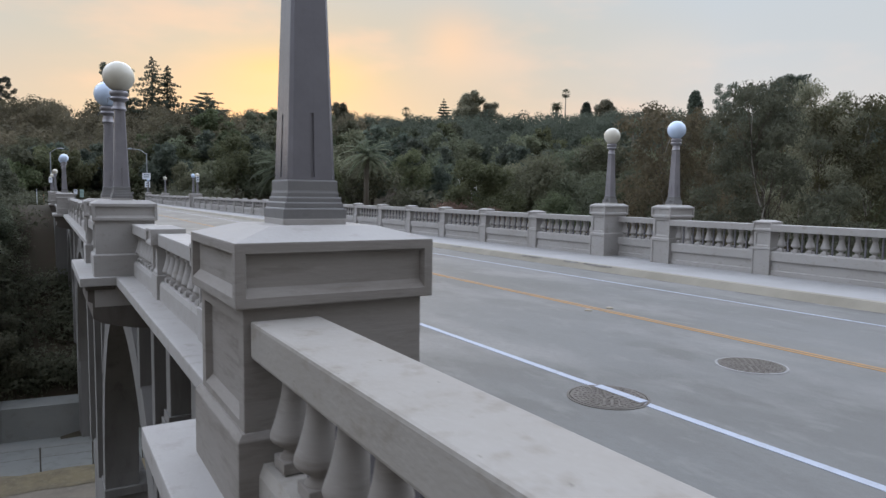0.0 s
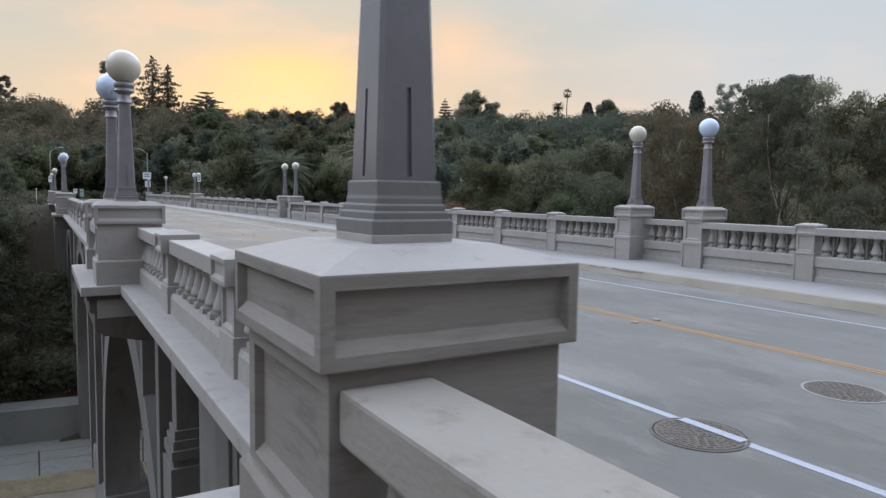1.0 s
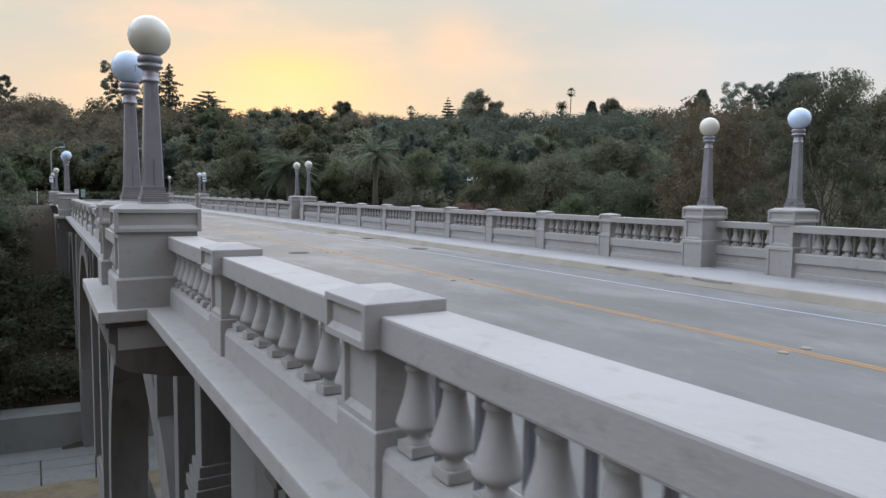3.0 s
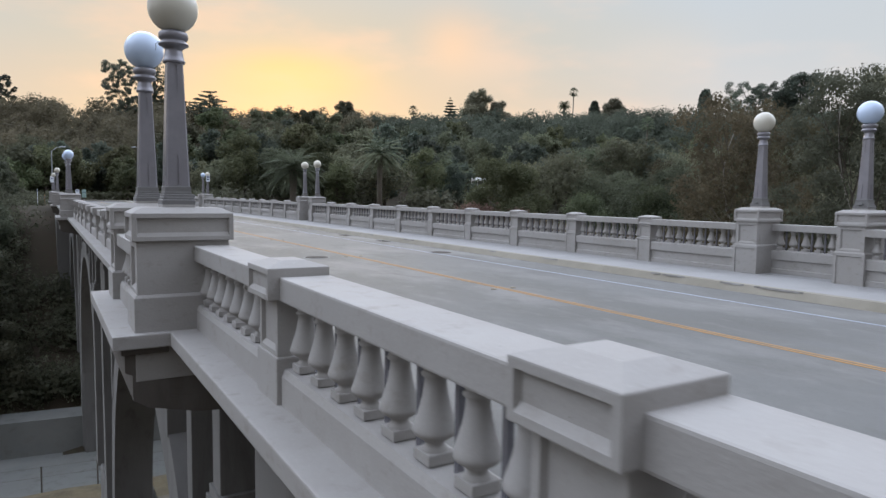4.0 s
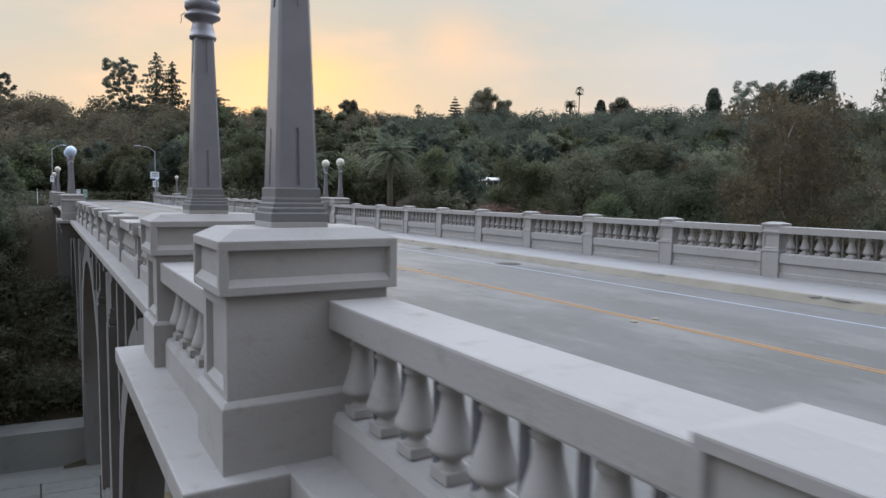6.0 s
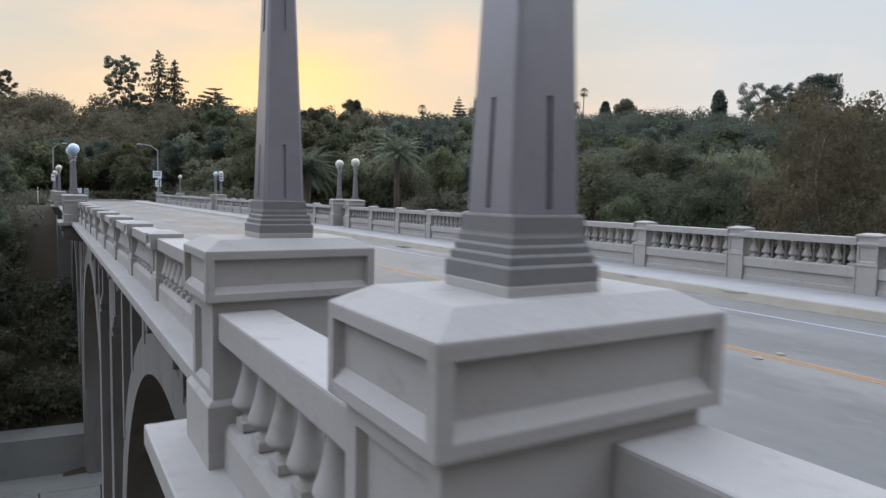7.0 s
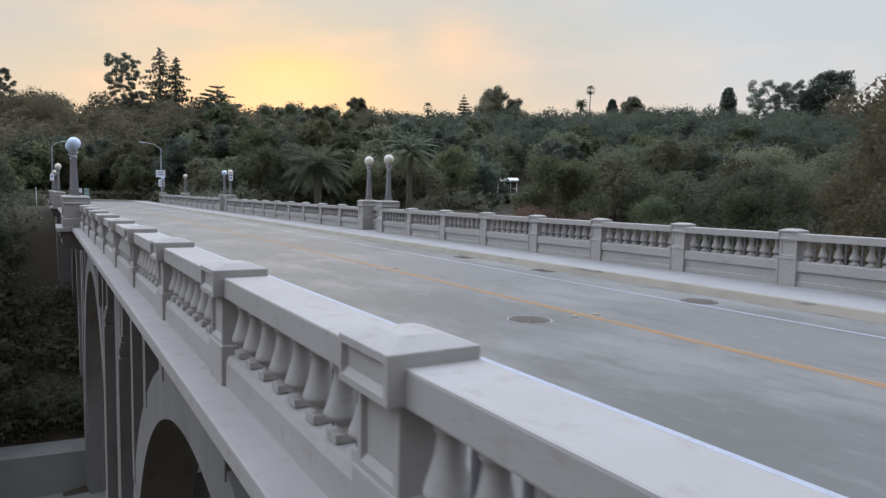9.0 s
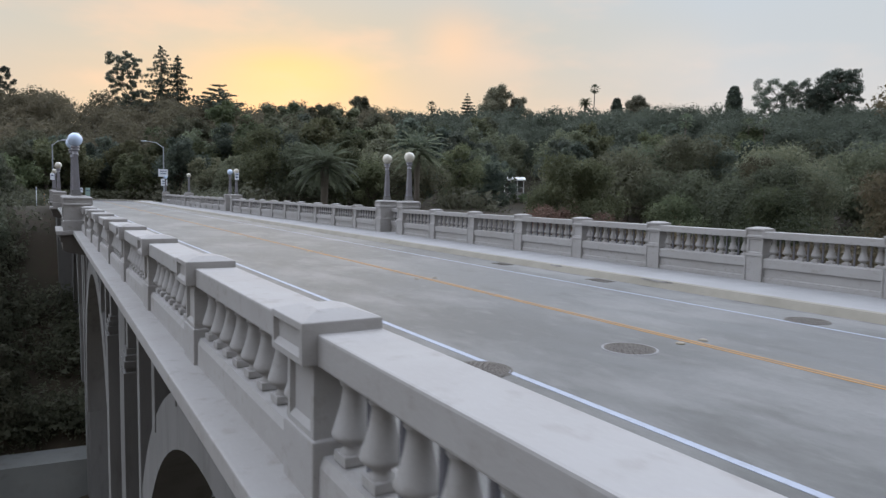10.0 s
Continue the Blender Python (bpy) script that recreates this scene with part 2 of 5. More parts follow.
SIGN_WHITE = material("sign_face", (0.72, 0.76, 0.82), 0.4, tones=(((0.62, 0.66, 0.70), 4.0, 0.45, 0.75, 0.5),))
SIGN_DARK = material("sign_ink", (0.10, 0.14, 0.22), 0.5)
SIGN_GREEN = material("pale_green_sign_face", (0.30, 0.42, 0.38), 0.5)
CERAMIC = material("ceramic_marker", (0.26, 0.22, 0.16), 0.5, tones=(((0.17, 0.15, 0.11), 20.0, 0.45, 0.75, 0.6),))
SOIL = material("dry_hillside_soil", (0.050, 0.037, 0.025), 0.95, tones=(((0.035, 0.030, 0.019), 0.12, 0.4, 0.65, 0.9), ((0.087, 0.064, 0.041), 0.5, 0.55, 0.8, 0.6), ((0.044, 0.047, 0.024), 1.6, 0.45, 0.75, 0.6)), bump=0.5, bump_scale=3)
GRASS_DRY = material("dry_grass_bank", (0.145, 0.119, 0.072), 0.95, tones=(((0.085, 0.072, 0.051), 0.8, 0.4, 0.7, 0.8), ((0.187, 0.170, 0.119), 3.0, 0.5, 0.8, 0.6)), bump=0.5, bump_scale=8)
CHANNEL = material("channel_concrete", (0.142, 0.146, 0.137), 0.9, tones=(((0.128, 0.128, 0.117), 0.3, 0.4, 0.7, 0.8), ((0.081, 0.079, 0.068), 1.2, 0.52, 0.78, 0.7), ((0.234, 0.234, 0.216), 0.15, 0.5, 0.7, 0.5)), bump=0.2, bump_scale=6)
SAND = material("sandy_track_soil", (0.162, 0.140, 0.110), 0.95, tones=(((0.113, 0.098, 0.077), 0.35, 0.42, 0.66, 0.8), ((0.205, 0.184, 0.146), 2.0, 0.5, 0.75, 0.5)), bump=0.3, bump_scale=5)
ASPHALT = material("asphalt", (0.068, 0.068, 0.068), 0.9, tones=(((0.099, 0.099, 0.099), 0.8, 0.4, 0.7, 0.7),), bump=0.2, bump_scale=30)
BARK = material("dark_bark", (0.085, 0.07, 0.055), 0.95, tones=(((0.14, 0.12, 0.10), 3.0, 0.45, 0.75, 0.7),), bump=0.5, bump_scale=8, stretch=(1, 1, 0.2))
PALE_BARK = material("pale_peeling_bark", (0.27, 0.25, 0.22), 0.85, tones=(((0.26, 0.23, 0.19), 2.0, 0.5, 0.75, 0.7),), bump=0.3, bump_scale=6, stretch=(1, 1, 0.3))
PALM_BARK = material("grey_palm_bark", (0.16, 0.14, 0.115), 0.95, tones=(((0.09, 0.08, 0.065), 5.0, 0.45, 0.75, 0.8),), bump=0.6, bump_scale=5, stretch=(1, 1, 3))
WOOD_WHITE = material("white_painted_wood", (0.75, 0.75, 0.74), 0.6, tones=(((0.6, 0.6, 0.58), 2.0, 0.45, 0.75, 0.5),))
ROOF_GREY = material("grey_roofing", (0.13, 0.12, 0.115), 0.9, tones=(((0.2, 0.19, 0.18), 1.5, 0.45, 0.75, 0.6),))
OAK_LEAF = leaf_material("oak_leaves", (0.099, 0.109, 0.070), (0.166, 0.179, 0.116))
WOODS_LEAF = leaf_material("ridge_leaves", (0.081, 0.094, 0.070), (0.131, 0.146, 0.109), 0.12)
# lighter and warmer than WOODS_LEAF: sunset haze over the left ridge, put into colour
WARM_LEAF = leaf_material("hazed_ridge_leaves", (0.104, 0.106, 0.062), (0.170, 0.165, 0.098), 0.12)
OLIVE_LEAF = leaf_material("dusty_leaves", (0.068, 0.080, 0.044), (0.143, 0.154, 0.086))
PINE_LEAF = leaf_material("pine_needles", (0.070, 0.088, 0.070), (0.140, 0.164, 0.124))
GUM_LEAF = leaf_material("gum_leaves", (0.135, 0.142, 0.098), (0.230, 0.230, 0.160), 0.8)
RUST_LEAF = leaf_material("autumn_leaves", (0.088, 0.070, 0.045), (0.149, 0.114, 0.073))
FRESH_LEAF = leaf_material("fresh_leaves", (0.091, 0.117, 0.062), (0.158, 0.188, 0.105))
SCRUB_LEAF = leaf_material("dark_scrub_leaves", (0.083, 0.092, 0.062), (0.161, 0.171, 0.116), 0.5, (0.9, 1.0))
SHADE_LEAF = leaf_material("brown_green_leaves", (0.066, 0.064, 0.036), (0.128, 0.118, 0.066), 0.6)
PALM_LEAF = leaf_material("palm_fronds", (0.085, 0.1, 0.066), (0.175, 0.19, 0.125), 0.3)


# ---- building helpers ----
def part(name, bm, mat, parent=None, label="", smooth=False):
    me = bpy.data.meshes.new(name)
    bm.to_mesh(me)
    bm.free()
    me.materials.append(mat)
    if smooth:
        for p in me.polygons:
            p.use_smooth = True
    ob = new(name, me)
    ob.parent = parent
    if label:
        ob["label"] = label
    return ob


def thing(name, x=0, y=0, z=0, rz=0):
    ob = new(name)
    ob.empty_display_size = 0.2
    ob.matrix_basis = pose(x, y, z, 0, 0, rz)
    return ob


def box(x0, x1, y0, y1, z0, z1, bevel=0.0, bm=None):
    own = bmesh.new()
    bmesh.ops.create_cube(own, size=1, matrix=Matrix.LocRotScale(((x0 + x1) / 2, (y0 + y1) / 2, (z0 + z1) / 2), None, (x1 - x0, y1 - y0, z1 - z0)))
    if bevel:
        bmesh.ops.bevel(own, geom=own.edges[:], offset=bevel, segments=2, affect="EDGES", profile=0.6)
    if bm is None:
        return own
    me = bpy.data.meshes.new("tmp")
    own.to_mesh(me)
    own.free()
    bm.from_mesh(me)
    bpy.data.meshes.remove(me)
    return bm


def faces_along(bm, axis, sign):
    return [f for f in bm.faces if f.normal[axis] * sign > 0.9]


def panelled(x, y, z0, z1, sides, rim=0.06, deep=0.018, top=None, bevel=0.006):
    """A block of half sizes x, y with sunk panels on the given (axis, sign) sides; top: (inset, rise) of a low pyramid."""
    bm = box(-x, x, -y, y, z0, z1)
    bm.normal_update()
    sunk = []
    for axis, sign in sides:
        sunk += faces_along(bm, axis, sign)
    roof = faces_along(bm, 2, 1)
    if top:
        bmesh.ops.inset_region(bm, faces=roof, thickness=top[0], depth=0)
        for v in roof[0].verts:
            v.co.z += top[1]
    outer = [e for e in bm.edges if e.calc_face_angle(0) > 1.2]
    if sunk:
        bmesh.ops.inset_individual(bm, faces=sunk, thickness=rim, depth=0)
        bmesh.ops.inset_individual(bm, faces=sunk, thickness=deep * 0.5, depth=-deep)
        for f in sunk:
            # the lower border of a panel is a slope that sheds water
            foot = min(v.co.z for v in f.verts)
            for v in f.verts:
                if v.co.z < foot + 0.01:
                    v.co.z += deep * 0.8
    outer = [e for e in outer if e.is_valid]
    bmesh.ops.bevel(bm, geom=outer, offset=bevel, segments=2, affect="EDGES", profile=0.6)
    return bm


def lathe(profile, seg=12, x=0, y=0, z=0, bm=None):
    """profile: (radius, height) from below."""
    bm = bm or bmesh.new()
    rings = []
    for r, h in profile:
        rings.append([bm.verts.new((x + r * math.cos(2 * math.pi * i / seg), y + r * math.sin(2 * math.pi * i / seg), z + h)) for i in range(seg)])
    for a, b in zip(rings, rings[1:]):
        for i in range(seg):
            bm.faces.new((a[i], a[(i + 1) % seg], b[(i + 1) % seg], b[i]))
    bm.faces.new(rings[0][::-1])
    bm.faces.new(rings[-1])
    return bm


def loft(rings, bm=None, caps=True):
    bm = bm or bmesh.new()
    vs = [[bm.verts.new(p) for p in ring] for ring in rings]
    n = len(vs[0])
    for a, b in zip(vs, vs[1:]):
        for i in range(n):
            bm.faces.new((a[i], a[(i + 1) % n], b[(i + 1) % n], b[i]))
    if caps:
        bm.faces.new(vs[0][::-1])
        bm.faces.new(vs[-1])
    return bm


def prism(outline, a, b, axis):
    """An outline of (u, v) points drawn out from a to b along x (u=y, v=z) or y (u=x, v=z)."""
    if axis == "x":
        rings = [[(c, u, v) for u, v in outline] for c in (a, b)]
    else:
        rings = [[(u, c, v) for u, v in outline] for c in (a, b)]
    bm = loft(rings)
    bmesh.ops.recalc_face_normals(bm, faces=bm.faces[:])
    return bm


def tube(points, radii, seg=6, bm=None):
    """A limb along points with the given radii."""
    bm = bm or bmesh.new()
    rings = []
    for i, p in enumerate(points):
        a, b = Vector(points[max(i - 1, 0)]), Vector(points[min(i + 1, len(points) - 1)])
        d = (b - a).normalized()
        u = d.cross(Vector((0.3, 0.9, 0.1))).normalized()
        w = d.cross(u)
        rings.append([Vector(p) + radii[i] * (u * math.cos(2 * math.pi * k / seg) + w * math.sin(2 * math.pi * k / seg)) for k in range(seg)])
    return loft(rings, bm)


# ---- the bridge's plan ----
MID = 6.805                      # centre line
RAIL_X, PED_X = 1.005, 0.79      # centre of the balustrade and of the lamp pedestals
REFUGE_X = 0.565                 # the balustrade between paired pedestals
BAY = 2.67
END = 104.0                      # where the balustrades stop
LEDGE, WALK = 0.43, 0.13
SIDE_DROP = 0.02                # the far balustrade stands this much lower
PEDESTALS = [2.84, 10.845, 12.955, 39.60, 41.65, 68.34, 70.38, 88.2, 103.6]
POST_ENDS = [(2.84, 10.97), (13.08, 39.65), (41.65, 68.34), (70.38, 88.2), (88.2, 103.6)]
BUMPS = [(-0.6, 3.72), (10.47, 13.50), (39.15, 42.12), (67.85, 70.86), (87.3, 89.1)]
PIERS = [(11.96, 3.0), (40.65, 3.0), (69.34, 2.2)]


def side_x(x, side):
    return x if side == 0 else 2 * MID - x


def span(x0, x1, side):
    a, b = side_x(x0, side), side_x(x1, side)
    return min(a, b), max(a, b)


# ---- structure: deck, road, sidewalks, ledges ----
deck = tagged(part("bridge_deck", box(1.25, 2 * MID - 1.25, -12, 118, -0.55, -0.16), CONCRETE_PIER), "grey concrete deck slab of the arch bridge", "deck", kind="structure")
x0, x1 = span(1.0, 3.01, 1)
tagged(part("sidewalk", box(x0, x1, -12, END + 12, -0.16, WALK), WALKWAY), "pale concrete sidewalk along the balustrade", "sidewalk", kind="structure")
kerb = tagged(part("kerb", prism([(2 * MID - 2.85, -0.16), (2 * MID - 3.14, -0.16), (2 * MID - 3.14, 0.0), (2 * MID - 3.035, WALK - 0.02), (2 * MID - 3.01, WALK + 0.004), (2 * MID - 2.85, WALK + 0.004)], -12, END + 12, "y"), KERB), "yellowed concrete kerb with worn edge", "kerb", kind="structure")
for side in (0, 1):
    ledge = tagged(thing("ledge"), "projecting concrete ledge outside the balustrade", "ledge", kind="structure")
    x0, x1 = span(0.66, 1.0, side)
    stops = [-12.0] + [v for y0, y1 in BUMPS if y1 - y0 > 2 for v in (y0 + 0.3, y1 - 0.3)] + [END]
    for ya, yb in zip(stops[::2], stops[1::2]):
        part("slab", box(x0, x1, ya, yb, LEDGE - 0.12, LEDGE, 0.012), CONCRETE, ledge)
    x0, x1 = span(1.0, 1.17, side)
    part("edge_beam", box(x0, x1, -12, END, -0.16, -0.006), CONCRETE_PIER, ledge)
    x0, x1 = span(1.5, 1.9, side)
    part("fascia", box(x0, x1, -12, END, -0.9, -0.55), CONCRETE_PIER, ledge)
    for y0, y1 in BUMPS:
        x0, x1 = span(0.20, 0.668, side)
        xa, xb = span(0.69, 1.02, side)
        part("refuge_floor", box(xa, xb, y0 + 0.3, y1 - 0.3, -0.1, WALK + 0.004 if side else 0.006), WALKWAY, ledge)
        part("bay_slab", box(x0, x1, y0, y1, LEDGE - 0.12, LEDGE + 0.003, 0.012), CONCRETE, ledge)

road = tagged(part("road", box(1.0, 2 * MID - 3.14, -12, 118, -0.16, 0.0), ROAD), "pale grey concrete roadway of the bridge", "road", kind="structure")


def strip(name, x0, x1, y0, y1, z, mat, parent, label=""):
    return part(name, box(x0, x1, y0, y1, z - 0.004, z), mat, parent, label)


strip("lane_line", 3.885, 3.965, -12, 118, 0.004, WHITE_PAINT, road, "white edge line")
strip("lane_line", 9.345, 9.40, -12, 118, 0.004, WHITE_PAINT, road, "white edge line")
for x in (6.785, 6.88):
    strip("lane_line", x, x + 0.04, -12, 118, 0.004, YELLOW_PAINT, road, "yellow centre line")
strip("line_gap", 6.825, 6.88, -12, 118, 0.003, BLACK_PAINT, road, "dark gap between the yellow lines")


# ---- balustrade posts ----
def build_post():
    t = tagged(thing("balustrade_post"), "pale cast concrete balustrade post with sunk panels", "post", "balustrade posts")
    bm = panelled(0.1675, 0.205, 0.0, 0.71, [(0, 1)], 0.05, 0.018, bevel=0.010)
    bmesh.ops.translate(bm, vec=(0.0325, 0, 0), verts=bm.verts[:])
    part("base", bm, CONCRETE, t)
    bm = panelled(0.1435, 0.18, 0.70, 1.056, [(0, 1), (0, -1)], 0.055, 0.024)
    bmesh.ops.translate(bm, vec=(0.0215, 0, 0), verts=bm.verts[:])
    part("shaft", bm, CONCRETE, t)
    part("cap", panelled(0.188, 0.215, 1.052, 1.237, [(0, 1), (0, -1)], 0.045, 0.024, top=(0.16, 0.035)), CONCRETE, t)
    return t


def build_pedestal(deep, x, mat=CONCRETE, top=None):
    """deep: half the size along the bridge; x: half the size of the cap across it."""
    t = tagged(thing("lamp_pedestal"), "square pale concrete lamp pedestal with sunk panels", "pedestal", "lamp pedestals")
    bm = panelled(x - 0.007, deep - 0.007, 0.0, 0.735, [(0, 1)], 0.08, 0.02, top=(0.03, 0.025))
    part("base", bm, mat, t)
    part("body", panelled(x - 0.037, deep - 0.037, 0.72, 1.24, [(0, 1), (0, -1)], 0.10, 0.03), mat, t)
    cap = part("cap", panelled(x, deep, 1.235, 1.478, [(0, 1), (0, -1), (1, 1), (1, -1)], 0.055, 0.03, top=(0.255 if deep > 0.4 else 0.13, 0.050)), mat, t)
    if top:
        # the cap's sloping top takes paler concrete: overhead sky light put into colour
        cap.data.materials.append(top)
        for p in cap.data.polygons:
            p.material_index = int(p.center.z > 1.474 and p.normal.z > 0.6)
    return t


def shaft_ring(half, z, chamfer, slot, deep):
    """One level of the lamp's square shaft: chamfered corners and a sunk slot of half width slot in each face."""
    pts = []
    for k in range(4):
        a = k * math.pi / 2
        c, s = math.cos(a), math.sin(a)
        for u, v in ((half, -(half - chamfer)), (half, -slot), (half - deep, -slot), (half - deep, slot), (half, slot), (half, half - chamfer)):
            pts.append((u * c - v * s, u * s + v * c, z))
    return pts


def build_lamp(globe, tint, paint=LAMP_PAINT):
    t = tagged(thing("street_lamp"), "grey painted cast lamp standard with an unlit %s globe" % tint, "street lamp", "globe lamps")
    rings = []
    part("plinth", box(-0.141, 0.141, -0.141, 0.141, -0.012, 0.029, 0.006), CONCRETE, t, "pale concrete plinth")
    # a tall bottom step, three low ones with sloped tops, and the foot of the shaft
    steps = ((0.140, 0.027, 0.073), (0.1305, 0.073, 0.098), (0.1225, 0.098, 0.120), (0.115, 0.120, 0.142), (0.1115, 0.147, 0.192))
    for i, (half, z0, z1) in enumerate(steps):
        inner = steps[i + 1][0] if i < 4 else half - 0.005
        for z, h in ((z0, half), (z1 - 0.007, half), (z1 - 0.003, half - 0.4 * (half - inner)), (z1, inner + 0.001)):
            rings.append([(-h, -h, z), (h, -h, z), (h, h, z), (-h, h, z)])
    bm = loft(rings)
    foot = part("base", bm, LAMP_FOOT, t, "dull grey stepped foot")
    H0, H1, R0, R1 = 0.192, 1.305, 0.106, 0.068

    def half(z):
        return R0 + (R1 - R0) * (z - H0) / (H1 - H0)

    rings = []
    for z, deep, wide in ((H0, 0, 0.085), (H0 + 0.012, 0, 0.085), (H0 + 0.013, 0.010, 0.085), (0.475, 0.010, 0.085), (0.476, 0.0, 0.085), (1.05, 0, 0.2), (1.051, 0.008, 0.2), (H1 - 0.025, 0.008, 0.2), (H1 - 0.024, 0, 0.2), (H1, 0, 0.2)):
        h = half(z)
        rings.append(shaft_ring(h, z, 0.16 * h, wide * h, max(deep, 0.0002)))
    part("shaft", loft(rings), paint, t)
    collar = part("collar", lathe([(0.074, 1.298), (0.094, 1.303), (0.098, 1.318), (0.094, 1.330), (0.088, 1.338), (0.084, 1.370), (0.076, 1.405), (0.073, 1.420), (0.078, 1.430), (0.104, 1.448), (0.127, 1.460), (0.130, 1.472),
                           (0.122, 1.482), (0.108, 1.492), (0.106, 1.505), (0.120, 1.516), (0.127, 1.530), (0.127, 1.560), (0.120, 1.575), (0.10, 1.588)], 24), paint, t, smooth=True)
    bm = bmesh.new()
    bmesh.ops.create_uvsphere(bm, u_segments=32, v_segments=20, radius=0.216, matrix=Matrix.Translation((0, 0, 1.79)))
    part("globe", bm, globe, t, "%s opal globe" % tint, smooth=True)
    part("access_lug", box(0.10, 0.160, -0.045, 0.04, 0.088, 0.120, 0.008), LAMP_FOOT, foot)
    part("wire", tube([(-0.122, 0.02, 1.49), (-0.150, 0.025, 1.465), (-0.142, 0.03, 1.44), (-0.152, 0.03, 1.41)], [0.003, 0.003, 0.003, 0.002], 5), SIGN_DARK, collar, "thin loose wire at the collar")
    return t


BALUSTER = [(0.056, 0.04), (0.053, 0.050), (0.042, 0.060), (0.037, 0.070), (0.040, 0.080), (0.060, 0.093), (0.080, 0.107), (0.089, 0.120), (0.089, 0.130), (0.083, 0.150), (0.071, 0.185), (0.060, 0.222),
            (0.051, 0.260), (0.045, 0.297), (0.042, 0.326), (0.053, 0.334), (0.057, 0.343), (0.049, 0.352), (0.047, 0.362), (0.060, 0.374), (0.060, 0.397)]
baluster_mesh, bar_mesh = [None, None, None], [None]


def build_bay(y0, y1, side, x=RAIL_X):
    """One bay of balustrade between two posts."""
    t = tagged(thing("balustrade_bay", side_x(x, side), (y0 + y1) / 2, -SIDE_DROP * side, 180 * side), "pale concrete balustrade bay with vase-shaped balusters", "balustrade", "balustrade bays")
    h = (y1 - y0) / 2
    mat = CONCRETE_OLD if y1 < 2.8 and side == 0 else CONCRETE
    part("handrail", box(-0.125 if x < 0.6 else -0.117, 0.145 if x < 0.6 else 0.195, -h, h, 1.045, 1.185, 0.012), mat, t)
    part("bottom_rail", prism([(-0.108, 0.40), (-0.104, 0.60), (-0.085, 0.642), (0.12, 0.645), (0.165, 0.62), (0.165, 0.45), (0.125, 0.44), (0.125, 0.40)], -h, h, "y"), mat, t)
    part("footing", prism([(-0.10, -0.02), (-0.10, 0.41), (0.122, 0.41), (0.122, 0.26), (0.15, 0.245), (0.15, -0.02)], -h, h, "y"), mat, t)
    n = max(3, round((y1 - y0) / 0.282))
    for i in range(n):
        y = -h + (y1 - y0) * (i + 0.5) / n
        key = 1 if side == 1 or y0 > 36 else 2 if mat is CONCRETE_OLD else 0
        if baluster_mesh[key] is None:
            bm = lathe(BALUSTER, 7) if key == 1 else lathe(BALUSTER, 16)
            for f in bm.faces:
                f.smooth = True
            cast = CONCRETE_STAINED if key == 2 else CONCRETE
            ob = part("baluster", bm, cast, t)
            foot = part("plinth", box(-0.06, 0.06, -0.06, 0.06, 0.0, 0.045, 0 if key == 1 else 0.005), cast, ob)
            baluster_mesh[key] = ob.data, foot.data
        else:
            ob = new("baluster", baluster_mesh[key][0])
            ob.parent = t
            new("plinth", baluster_mesh[key][1]).parent = ob
        ob.location = (0, y, 0.648)
        if i:
            if bar_mesh[0] is None:
                bar_mesh[0] = part("bar", box(-0.014, 0.014, -0.014, 0.014, 0.64, 1.05), LAMP_PAINT, t).data
                rod = bpy.data.objects["bar"]
            else:
                rod = new("bar", bar_mesh[0])
                rod.parent = t
            rod.location = (0.02, -h + (y1 - y0) * i / n, 0)
    return t


